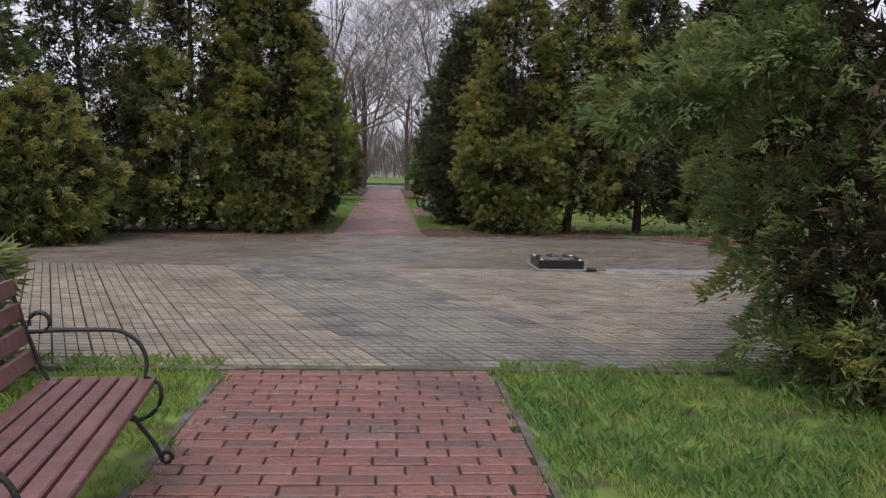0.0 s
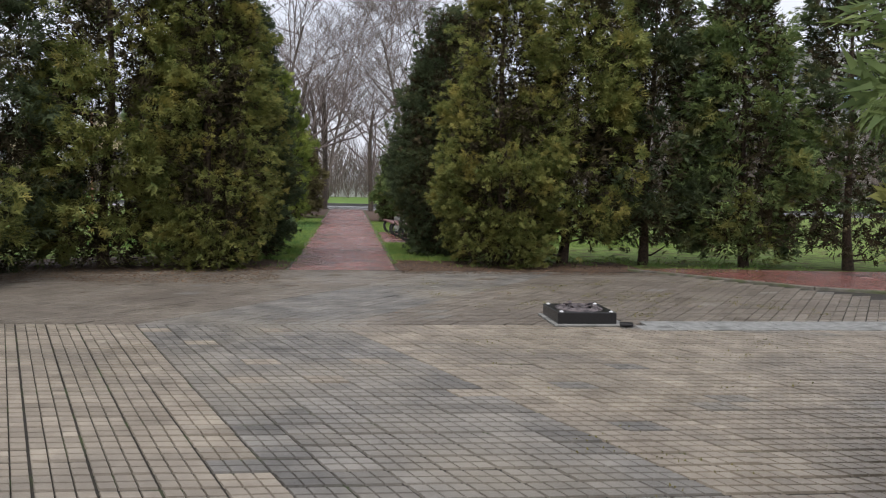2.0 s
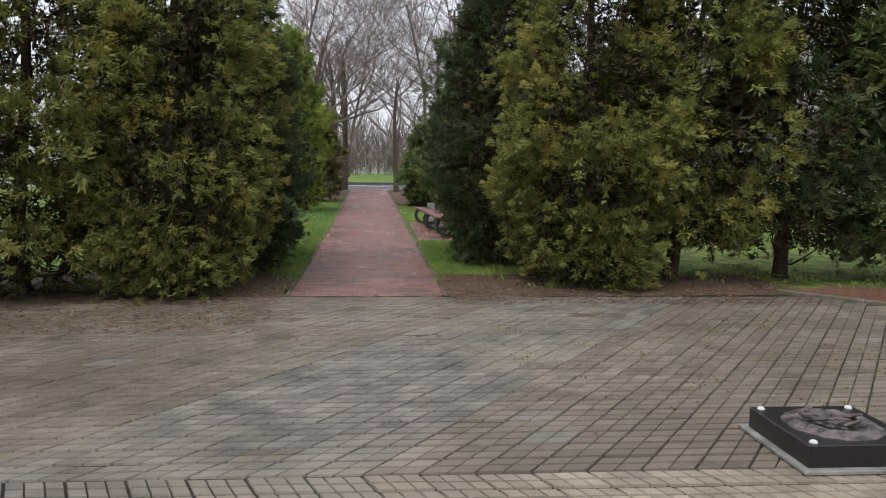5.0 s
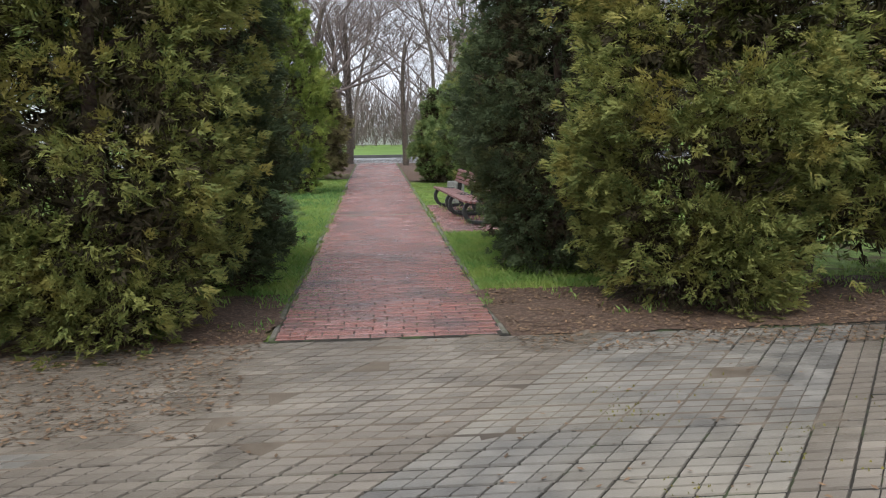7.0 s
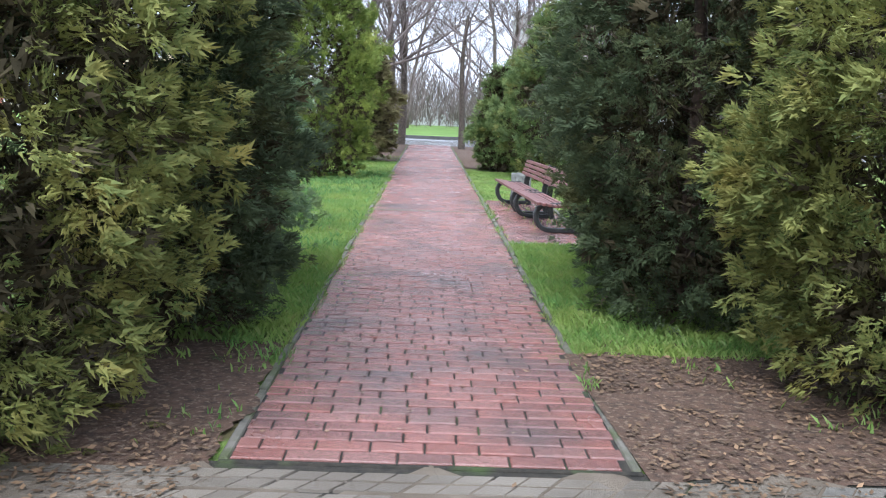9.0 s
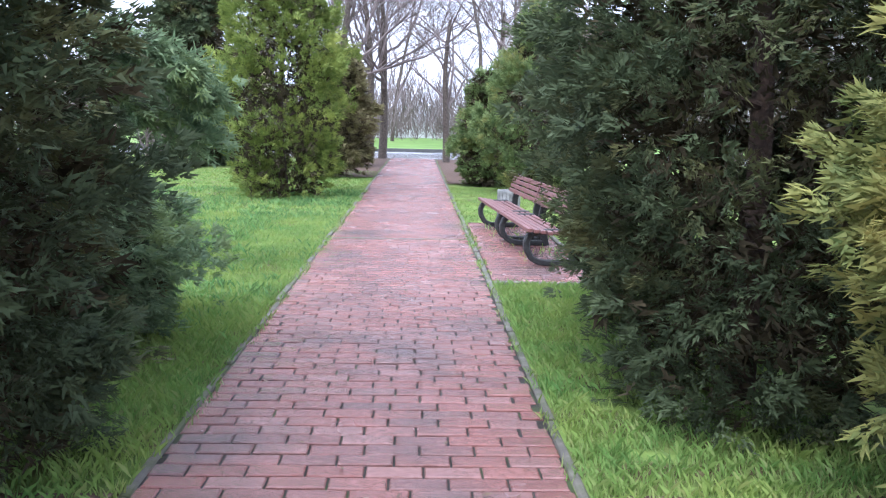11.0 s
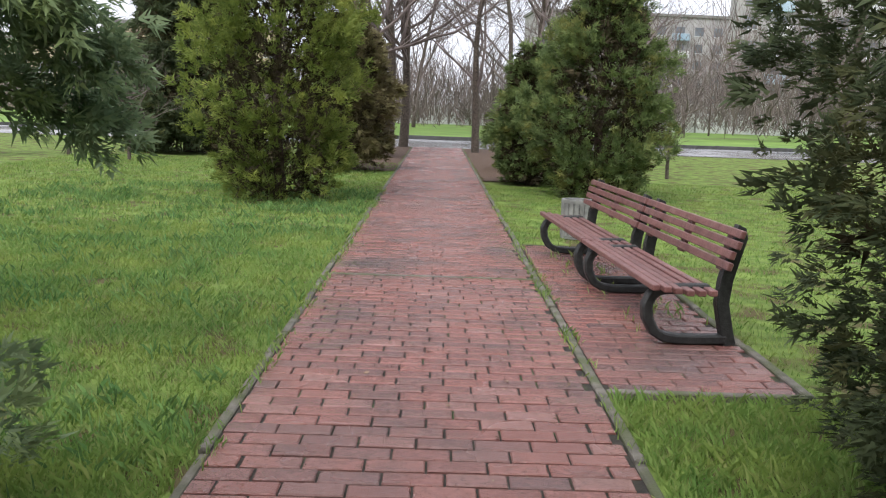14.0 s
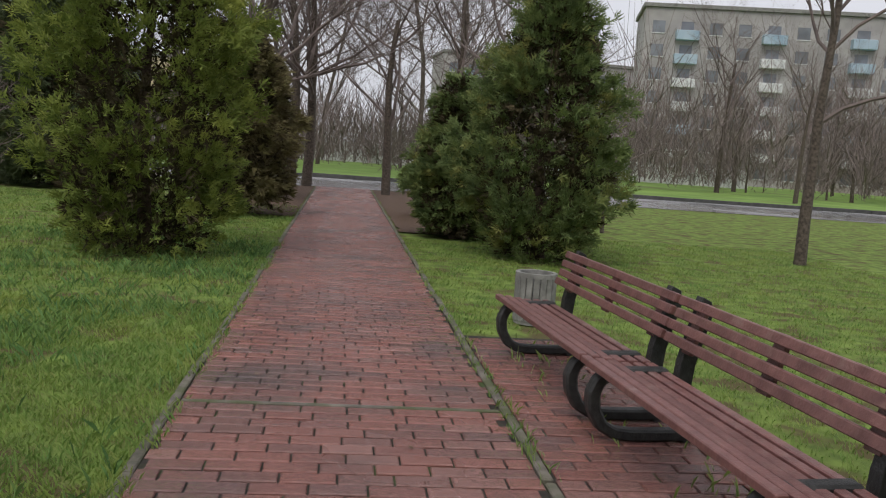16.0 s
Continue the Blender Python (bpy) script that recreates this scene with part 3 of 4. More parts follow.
# ---- bare trees ----
def bare_tree_data(seed, height, spread, trunk, forks, levels=4, low=0.3, twigs=5, thin=0.004):
    """Trunk tubes and branch tubes of a leafless tree."""
    rng = np.random.default_rng(seed)
    stem, branch = [], []

    def grow(p, d, length, r, level):
        k = 6 if level < 2 else (2 if level < 4 else 1)
        pts, q, w = [p], p.copy(), d.copy()
        for _ in range(k):
            w = w + rng.normal(0, 0.16 if level else 0.05, 3) + np.array([0, 0, 0.05 if level else 0.02])
            w /= np.linalg.norm(w)
            q = q + w * length / k
            pts.append(q.copy())
        pts = np.array(pts)
        rad = np.linspace(r, r * 0.45, k + 1)
        (stem if level == 0 else branch).append(tube_data(pts, rad, 8 if level == 0 else (5 if level == 1 else 3)))
        if level >= levels:
            return
        n = forks if level == 0 else twigs
        for i in range(n):
            u = rng.uniform(low if level == 0 else 0.2, 1.0)
            j = min(k - 1, int(u * k))
            at = pts[j] + (pts[j + 1] - pts[j]) * (u * k - j)
            side = rng.normal(0, 1, 3)
            side[2] = abs(side[2]) * 0.45
            side /= np.linalg.norm(side)
            nd = w * (0.55 if level else 0.45) + side * spread
            nd /= np.linalg.norm(nd)
            grow(at, nd, length * rng.uniform(0.42, 0.68), max(thin, r * (1 - 0.55 * u) * 0.52), level + 1)

    grow(np.zeros(3), np.array([0, 0, 1.0]), height * 0.62, trunk, 0)
    return join(stem), join(branch)


def bare_tree(name, x, y, data, label, turn=0.0, scale=1.0, group="bare park trees"):
    (v0, f0), (v1, f1) = data
    root = thing(name, pose(x, y, -0.04, 0, 0, turn), label, "tree", group)
    root.scale = (scale,) * 3
    mesh_object("trunk", v0, f0, M_BARK, root, smooth=True)
    mesh_object("branching", v1, f1, M_TWIG, root)
    return root


TREE_A = bare_tree_data(51, 11.0, 0.8, 0.19, 9)
TREE_B = bare_tree_data(52, 9.0, 0.9, 0.15, 8)
TREE_C = bare_tree_data(53, 12.0, 0.65, 0.17, 9, low=0.45)
SHRUB = bare_tree_data(54, 3.2, 1.1, 0.05, 9, levels=3, low=0.08, twigs=6)
LBL = "leafless park tree with a grey trunk and fine twigs"
a = bare_tree("bare_tree", -1.75, 52.6, TREE_A, "leafless dark tree beside the end of the path", 20)
copy_thing(a, pose(-1.3, 54.0, -0.04, 0, 0, 130))
b = bare_tree("bare_tree", 1.35, 51.4, TREE_B, "leafless leaning tree beside the end of the path", 80)
TREE_D = bare_tree_data(57, 8.5, 0.7, 0.11, 9, low=0.35)
c = bare_tree("bare_tree", 8.0, 37.5, TREE_D, "leafless young tree with a scarred trunk on the lawn", 20)
d = bare_tree("bare_tree", 27, 84, TREE_C, LBL, 0, 1.25)
s = bare_tree("bare_shrub", 5.7, 41.8, SHRUB, "leafless leaning shrub on the lawn", 10, 1.0, "bare shrubs")
copy_thing(s, pose(-7.6, 42.0, -0.04, 0, 0, 90))
copy_thing(s, pose(-9.6, 43.2, -0.04, 0, 0, 190))
copy_thing(s, pose(3.9, 46, -0.04, 0, 0, 250))
e = bare_tree("bare_tree", 4.6, 44.5, TREE_A, LBL, 300, 0.8)
copy_thing(a, pose(-2.5, 48.6, -0.04, 0, 0, 250))
copy_thing(b, pose(3.3, 48.8, -0.04, 0, 0, 10))
copy_thing(s, pose(-3.2, 50.5, -0.04, 0, 0, 30))
rng = np.random.default_rng(9)
kinds = [a, b, d, e]
for i in range(26):
    x = -46 + i * 5.1 + rng.uniform(-1.6, 1.6)
    y = rng.uniform(68, 110)
    src = kinds[i % 4]
    o = copy_thing(src, pose(x, y, -0.04, 0, 0, rng.uniform(0, 360)))
    o["label"] = LBL
    k = rng.uniform(0.8, 1.25)
    o.scale = (k, k, k)
for i in range(22):
    o = copy_thing(s, pose(-30 + i * 4.4 + rng.uniform(-1.5, 1.5), rng.uniform(74, 104), -0.04, 0, 0, rng.uniform(0, 360)))
    k = rng.uniform(1.0, 1.9)
    o.scale = (k, k, k)


TREE_TALL = bare_tree_data(61, 21.0, 0.75, 0.16, 15, low=0.2, twigs=5, thin=0.014)
tall = bare_tree("bare_tree", -5.0, 68, TREE_TALL, "tall leafless park tree beyond the road", 40)
for x, y, turn in ((3.9, 70, 200), (-1.9, 88, 100), (7.5, 76, 310)):
    copy_thing(tall, pose(x, y, -0.04, 0, 0, turn))


# far woods behind the road: upright twiggy growth, one joined mesh
def far_woods(n, x0, x1, y0, y1, seed):
    rng = np.random.default_rng(seed)
    pieces_p, pieces_d, pieces_w = [], [], []
    for _ in range(n):
        cx, cy = rng.uniform(x0, x1), rng.uniform(y0, y1)
        h = rng.uniform(2, 5) if cx < -8 else (rng.uniform(3, 8) if cx < 9 else rng.uniform(4, 13))
        k = 46
        u = rng.uniform(0.05, 0.85, k)
        a = rng.uniform(0, 6.283, k)
        start = np.stack([cx + rng.normal(0, 0.25, k) + np.cos(a) * u * 1.7, cy + np.sin(a) * u * 1.7, u * h * 0.75], 1)
        way = np.stack([np.cos(a) * 0.5, np.sin(a) * 0.5, 0 * a + 1], 1) + rng.normal(0, 0.5, (k, 3))
        pieces_p.append(start)
        pieces_d.append(way * (h * rng.uniform(0.12, 0.32, k))[:, None])
        pieces_w.append(rng.uniform(0.012, 0.035, k))
    p, d, w = np.concatenate(pieces_p), np.concatenate(pieces_d), np.concatenate(pieces_w)
    s = np.stack([w, 0 * w, 0 * w], 1)
    v = np.stack([p - s, p + s, p + d + s * 0.3, p + d - s * 0.3], 1).reshape(-1, 3)
    ob = mesh_object("far_woods", v, np.arange(len(v), dtype=np.int32).reshape(-1, 4), M_TWIG)
    return tagged(ob, "grey-brown leafless thicket beyond the road", "woods", kind="stuff")


far_woods(950, -55, 85, 76, 108, 71)


# ---- bench types ----
def slat_bench(x, y, turn, length, label):
    """A park bench: six seat slats and four back slats on black bent legs. Front edge along local y at x = 0."""
    root = thing("park_bench", pose(x, y, 0, 0, 0, turn), label, "bench", "benches beside the path")
    root.scale = (1, 1, 0.89)
    for i in range(6):
        x0 = 0.0 + i * 0.077
        z = 0.487 - (0.012 * i if i < 4 else 0.036)
        ob = part("seat_slat", box_bm(x0, x0 + 0.052, 0, length, z - 0.045, z, 0.006), M_SLAT, root)
        ob.location = (0, random.uniform(-0.008, 0.008), 0)
    for i in range(4):
        z0 = 0.6 + i * 0.078
        x0 = 0.49 + i * 0.024
        ob = part("back_slat", box_bm(-0.018, 0.018, 0, length, 0, 0.06, 0.006), M_SLAT, root)
        ob.matrix_basis = pose(x0, random.uniform(-0.02, 0.02), z0, 0, 15, 0)
    for yy in (0.22, length * 0.5, length - 0.22):
        ob = part("back_batten", box_bm(-0.014, 0.014, yy - 0.05, yy + 0.05, -0.02, 0.31, 0.004), M_SLAT, root)
        ob.matrix_basis = pose(0.528, 0, 0.585, 0, 15, 0)
    front = [(0.44, 0.43), (0.2, 0.425), (0.11, 0.42), (0.05, 0.38), (0.02, 0.3), (0.03, 0.2), (0.08, 0.1), (0.15, 0.055), (0.25, 0.04), (0.42, 0.04), (0.58, 0.045)]
    back = [(0.6, 0.0), (0.57, 0.12), (0.53, 0.32), (0.545, 0.5), (0.59, 0.7), (0.62, 0.82), (0.61, 0.87), (0.58, 0.88)]
    for yy in (0.17, length - 0.17):
        leg = part("leg", sweep(front, 0.085, 0.072), M_IRON, root, "black painted cast leg")
        leg.location = (0, yy, 0)
        up = part("back_support", sweep(back, 0.075, 0.085), M_IRON, root, "black painted cast back support")
        up.location = (0, yy, 0)
    return root


BENCH = "red-brown slatted park bench with black cast legs"
slat_bench(1.43, 25.75, 3.9, 1.98, BENCH + " on brick paving")
slat_bench(1.293, 27.76, 3.9, 1.98, BENCH + " near the litter bin")


def scroll_bench(x, y, turn, length, label):
    """A bench with wrought-iron scroll arms. Front edge at local x = 0, seat towards -x, far end at y = 0."""
    root = thing("wrought_iron_bench", pose(x, y, 0, 0, 0, turn), label, "bench", "benches beside the path")
    for i in range(6):
        x0 = -0.07 - i * 0.085
        part("seat_slat", box_bm(x0, x0 + 0.07, -length, 0.0, 0.4, 0.435, 0.006), M_SLAT, root)
    for i in range(4):
        ob = part("back_slat", box_bm(-0.016, 0.016, -length, -0.03, 0, 0.08, 0.006), M_SLAT, root)
        ob.matrix_basis = pose(-0.53 - i * 0.028, 0, 0.5 + i * 0.105, 0, -14, 0)

    def rod(name, pts, yy, r=0.01):
        p = [(a, yy, c) for a, c in pts]
        v, f = tube_data(p, [r] * len(p), 8)
        return mesh_object(name, v, f, M_IRON, root, "black wrought-iron " + name, smooth=True)

    def arc(cx, cz, r, a0, a1, n=12):
        return [(cx + r * math.cos(math.radians(a0 + (a1 - a0) * i / n)), cz + r * math.sin(math.radians(a0 + (a1 - a0) * i / n))) for i in range(n + 1)]
    for yy in (-0.06, -length + 0.06):
        rod("armrest", [(-0.56, 0.655), (-0.4, 0.665), (-0.25, 0.665)] + arc(-0.2, 0.5, 0.165, 80, -20) + arc(-0.09, 0.36, 0.12, 25, -170), yy)
        rod("leg", [(-0.1, 0.26), (-0.06, 0.2), (0.0, 0.12), (0.03, 0.05)] + arc(0.05, 0.06, 0.025, -150, 150), yy, 0.011)
        rod("leg", [(-0.46, 0.4), (-0.5, 0.2), (-0.56, 0.0)], yy)
        rod("back_support", [(-0.44, 0.38), (-0.5, 0.5), (-0.57, 0.7), (-0.65, 0.95)], yy)
        rod("crossbar", [(-0.02, 0.385), (-0.5, 0.385)], yy)
        rod("scroll", arc(-0.5, 0.7, 0.045, -90, 200), yy, 0.01)
    return root


scroll_bench(-0.9, 3.7, 5.0, 1.9, "brown slatted bench with curled black iron arms on grass")


# ---- litter bin ----
def litter_bin(x, y, label):
    root = thing("litter_bin", pose(x, y, -0.02), label, "bin")
    root.scale = (0.95, 0.95, 0.87)
    n = 18
    bm = box_bm(-0.03, 0.03, -0.012, 0.012, 0.03, 0.52, 0.006)
    first = part("stave", bm, M_CONCRETE, root)
    for i in range(n):
        ang = 360 / n * i
        ob = first if i == 0 else new("stave", first.data)
        ob.parent = root
        ob.matrix_basis = pose(0.19 * math.cos(math.radians(ang)), 0.19 * math.sin(math.radians(ang)), 0, 0, 0, ang + 90)
    for name, z0, z1, r0, r1 in (("rim", 0.5, 0.55, 0.165, 0.205), ("base", 0.0, 0.04, 0.02, 0.195)):
        bm = bmesh.new()
        k = 28
        rings = [[bm.verts.new((r * math.cos(6.2832 * i / k), r * math.sin(6.2832 * i / k), z)) for i in range(k)] for r, z in ((r0, z0), (r1, z0), (r1, z1), (r0, z1))]
        for j in range(4):
            for i in range(k):
                bm.faces.new((rings[j][i], rings[j][(i + 1) % k], rings[(j + 1) % 4][(i + 1) % k], rings[(j + 1) % 4][i]))
        bmesh.ops.recalc_face_normals(bm, faces=bm.faces[:])
        part(name, bm, M_CONCRETE, root)
    bm = bmesh.new()
    bmesh.ops.create_cone(bm, segments=24, radius1=0.165, radius2=0.17, depth=0.4, cap_ends=True, matrix=Matrix.Translation((0, 0, 0.25)))
    part("liner", bm, M_IRON, root, "dark inner liner")
    return root


litter_bin(1.76, 30.95, "round grey concrete litter bin with vertical staves")

# ---- black plinth on the plaza ----
plinth = thing("black_plinth", pose(2.33, 11.8, 0.025), "low black granite plinth with burnt scrap on top", "plinth")
part("body", box_bm(0, 0.65, 0, 0.73, 0, 0.125, 0.006), M_GRANITE, plinth)
for bx, by in ((0.05, 0.05), (0.6, 0.05), (0.05, 0.68), (0.6, 0.68)):
    bm = bmesh.new()
    bmesh.ops.create_icosphere(bm, subdivisions=2, radius=0.024, matrix=Matrix.Translation((bx, by, 0.125)) @ Matrix.Diagonal((1, 1, 0.7, 1)))
    part("bolt_cap", bm, M_BOLT, plinth, "white domed bolt cap")
rng = np.random.default_rng(4)
bm = bmesh.new()
N = 22
grid = [[None] * N for _ in range(N)]
for i in range(N):
    for j in range(N):
        u, w = i / (N - 1) * 2 - 1, j / (N - 1) * 2 - 1
        rr = math.hypot(u, w)
        ridge = 0.03 * math.exp(-((rr - 0.72) / 0.16) ** 2) + 0.02 * abs(noise.noise((u * 4, w * 4, 2)))
        grid[i][j] = bm.verts.new((0.325 + u * 0.27, 0.365 + w * 0.31, 0.12 + (ridge if rr < 1 else 0)))
for i in range(N - 1):
    for j in range(N - 1):
        bm.faces.new((grid[i][j], grid[i + 1][j], grid[i + 1][j + 1], grid[i][j + 1]))
part("burnt_crust", bm, M_CHAR, plinth, "flaking burnt crust round a hole")
for i in range(9):
    a0 = rng.uniform(0, 6.28)
    ob = part("scrap", box_bm(-0.05, 0.05, -0.015, 0.015, 0, 0.012, 0.003), M_CHAR, plinth)
    ob.matrix_basis = pose(0.325 + 0.12 * math.cos(a0), 0.4 + 0.14 * math.sin(a0), 0.135 + 0.005 * i, rng.uniform(-25, 25), rng.uniform(-25, 25), rng.uniform(0, 360))
base = thing("plinth_footing", pose(2.24, 11.71, 0), "cracked grey concrete footing under the black plinth", "slab")
part("slab", box_bm(0.05, 0.84, 0.04, 0.88, 0.003, 0.027, 0.005), M_CONCRETE, base)
ob = part("loose_slab", box_bm(0, 0.14, 0, 0.1, 0, 0.03, 0.005), M_GRANITE, base)
ob.matrix_basis = pose(0.76, 0.02, 0.012, 4, 0, -12)
strip = thing("slab_strip", pose(3.2, 11.55, 0), "strip of smooth grey slabs beside the black plinth", "paving", kind="structure")
for i in range(13):
    for j in range(2):
        ob = part("paving_slab", box_bm(0.004, 0.376, 0.004, 0.296, -0.02, 0.006, 0.004), M_CONCRETE, strip)
        ob.location = (i * 0.38 + 0.14 * j, j * 0.3, random.uniform(-0.003, 0.003))


# ---- far buildings, board, fence ----
M_PANEL = material("panel_wall", (0.29, 0.28, 0.275), (0.41, 0.395, 0.385), 0.4, 0.9, 0.3, 4, spot=(0.3, 0.23, 0.2), spot_scale=0.06)
M_OCHRE = material("ochre_wall", (0.5, 0.4, 0.26), (0.62, 0.52, 0.36), 0.3, 0.9, 0.2, 4)
# glass lightened, with the haze of distance put into its colour
M_GLASS_HAZY = material("window_glass", (0.12, 0.13, 0.145), (0.22, 0.24, 0.27), 0.5, 0.15, 0)
M_WHITE = material("white_paint", (0.55, 0.57, 0.58), (0.72, 0.73, 0.73), 1.5, 0.7, 0.1)
M_BLUE = material("blue_balcony", (0.28, 0.4, 0.5), (0.42, 0.52, 0.6), 0.4, 0.7, 0.1)
M_ROOF = material("red_roof", (0.28, 0.12, 0.08), (0.4, 0.18, 0.12), 0.6, 0.9, 0.2)


def block(x, y, width, depth, storeys, wall, label, turn=0.0, balconies=True, storey=2.85, bay=3.3):
    root = thing("apartment_building", pose(x, y, -0.05, 0, 0, turn), label, "building", "far buildings")
    hgt = storeys * storey + 1.2
    part("wall", box_bm(0, width, 0, depth, 0, hgt, 0.05), wall, root)
    part("roof", box_bm(-0.3, width + 0.3, -0.3, depth + 0.3, hgt, hgt + 0.5, 0.05), M_CONCRETE, root)
    bm_pane = box_bm(-0.75, 0.75, -0.04, 0.04, 0, 1.45)
    pane = part("window", bm_pane, M_GLASS_HAZY, root)
    frame_part = part("window_frame", box_bm(-0.85, 0.85, -0.06, 0.0, -0.1, 0.0, 0.01), M_WHITE, root)
    rail = part("balcony", box_bm(-1.4, 1.4, -1.1, 0.0, -0.1, 1.0, 0.03), M_WHITE, root)
    rail2 = part("balcony", box_bm(-1.4, 1.4, -1.1, 0.0, -0.1, 1.05, 0.03), M_BLUE, root)
    first = {id(pane): True, id(frame_part): True, id(rail): True, id(rail2): True}

    def put(src, px, pz):
        ob = src if first.pop(id(src), False) else new(src.name.split(".")[0], src.data)
        ob.parent = root
        ob.location = (px, -0.02, pz)
    cols = int(width / bay)
    rr = random.Random(int(x) + 7)
    for c in range(cols):
        for f in range(storeys):
            px, pz = (c + 0.5) * width / cols, 1.0 + f * storey
            put(pane, px, pz)
            put(frame_part, px, pz)
            if balconies and c % 3 == 1 and f > 0:
                put(rail if rr.random() < 0.55 else rail2, px, pz - 0.75)
    return root


block(36, 130, 62, 12, 7, M_PANEL, "long grey seven-storey apartment block behind bare trees", -14)
block(16, 172, 40, 12, 6, M_PANEL, "grey-brown apartment block with flat roof behind bare trees", 4)
block(-66, 108, 34, 10, 2, M_OCHRE, "low ochre two-storey building beyond the lawn", 12, False)
block(-38, 122, 20, 10, 3, M_OCHRE, "low ochre building beyond the trees", 6, False)
fence = thing("fence_wall", pose(-26, 106, -0.05), "long pale grey concrete fence beyond the lawn", "fence")
panel_first = part("fence_panel", box_bm(0.03, 2.97, 0, 0.12, 0, 1.9, 0.02), M_WHITE, fence)
post_first = part("fence_post", box_bm(-0.1, 0.1, -0.04, 0.16, 0, 2.0, 0.02), M_CONCRETE, fence)
for i in range(1, 22):
    for src in (panel_first, post_first):
        ob = new(src.name.split(".")[0], src.data)
        ob.parent = fence
        ob.location = (i * 3.0, 0, 0)
board = thing("hoarding", pose(-10.8, 41.5, 0, 0, 0, 18), "white hoarding in a brown frame on two posts", "hoarding")
part("board", box_bm(-2.2, 0, 0.0, 0.05, 1.3, 4.2, 0.01), M_WHITE, board)
for bx in (-2.2, 0.0):
    part("post", box_bm(bx - 0.05, bx + 0.05, -0.02, 0.08, -0.05, 4.3, 0.01), M_ROOF, board, "brown post")
part("top_rail", box_bm(-2.15, -0.05, -0.02, 0.07, 4.2, 4.28, 0.01), M_ROOF, board)


# ---- grass, weeds, dead leaves ----
def blades(name, spots, low, high, width, mat, label, seed, cat="grass"):
    """Bent grass blades: a quad and a tip each, in one mesh."""
    rng = np.random.default_rng(seed)
    p = np.array(spots)
    n = len(p)
    a = rng.uniform(0, 6.283, n)
    h = rng.uniform(low, high, n)
    w = width * rng.uniform(0.6, 1.3, n)
    side = np.stack([np.cos(a), np.sin(a), 0 * a], 1)
    bend = np.stack([-np.sin(a), np.cos(a), 0 * a], 1) * (h * rng.uniform(0.2, 1.0, n))[:, None]
    up = np.stack([0 * a, 0 * a, h], 1)
    v = np.stack([p - side * w[:, None], p + side * w[:, None], p + up * 0.6 + bend * 0.35 + side * w[:, None] * 0.7, p + up * 0.95 + bend], 1)
    ob = mesh_object(name, v.reshape(-1, 3), np.arange(n * 4, dtype=np.int32).reshape(-1, 4), mat)
    return tagged(ob, label, cat, kind="stuff")


def scatter(x0, x1, y0, y1, n, seed, thresh=-0.25, clump=1.4, z=-0.03):
    """Random spots, thinned where an uneven field of clumps runs low."""
    rng = np.random.default_rng(seed)
    xs, ys = rng.uniform(x0, x1, n), rng.uniform(y0, y1, n)
    f = rng.normal(0, 0.5, n)
    for k in (1.0, 1.7, 2.9, 4.7, 7.3):
        a, p, q = rng.uniform(0, 6.283, 3)
        u, v = xs * math.cos(a) + ys * math.sin(a), ys * math.cos(a) - xs * math.sin(a)
        f += 0.55 * (np.sin(u * clump * k * 1.6 + p) + np.sin(v * clump * k * 1.9 + q + np.sin(u * k)))
    k = f > thresh * 2
    return np.stack([xs[k], ys[k], np.full(k.sum(), z)], 1)


LAWN = "short fresh green spring grass"
blades("grass", scatter(0.97, 4.2, 1.0, 5.66, 34000, 1, -0.4), 0.02, 0.075, 0.004, M_GRASS, LAWN + " beside the first brick path", 1)
blades("grass", scatter(-4.2, -0.99, 0.5, 5.66, 22000, 2), 0.03, 0.1, 0.004, M_GRASS, LAWN + " round the iron bench", 2)
blades("grass", scatter(-6.5, -1.0, 23.0, 31, 110000, 3, -1.1), 0.015, 0.06, 0.004, M_GRASS, LAWN + " of the lawn beside the path", 3)
blades("grass", scatter(-9.5, -1.0, 31, 44, 50000, 33, -0.9), 0.02, 0.06, 0.008, M_GRASS, LAWN + " round the thuja bush", 33)
blades("grass_tufts", scatter(-6.5, -1.0, 22.5, 36, 40000, 34, 0.38, 1.1), 0.045, 0.12, 0.005, M_TUFT, "taller bluish green tufts in the lawn", 34)
blades("grass_tufts", scatter(1.0, 4.0, 1.0, 5.6, 12000, 35, 0.25, 1.3), 0.04, 0.12, 0.005, M_TUFT, "taller bluish green tufts beside the first path", 35)
blades("grass", scatter(1.0, 2.5, 19.8, 24.8, 16000, 4, -1.3), 0.03, 0.1, 0.004, M_GRASS, LAWN + " between path and thuja", 4)
blades("grass", scatter(2.15, 9.0, 24.5, 40, 70000, 5, -0.9), 0.015, 0.048, 0.0045, M_GRASS, LAWN + " behind the benches", 5)
blades("grass", scatter(1.0, 2.2, 30.3, 38, 9000, 6, -0.6), 0.015, 0.048, 0.0045, M_GRASS, LAWN + " round the litter bin", 6)
blades("grass", scatter(-3.2, -0.97, 19.8, 24, 14000, 7, -1.2), 0.03, 0.11, 0.004, M_GRASS, LAWN + " at the path's edge", 7)
blades("weeds", scatter(1.25, 2.05, 26.2, 30.2, 500, 8, 0.35, 3.0, -0.005), 0.03, 0.1, 0.006, M_GRASS, "green weeds growing between bricks under the bench", 8, "weeds")
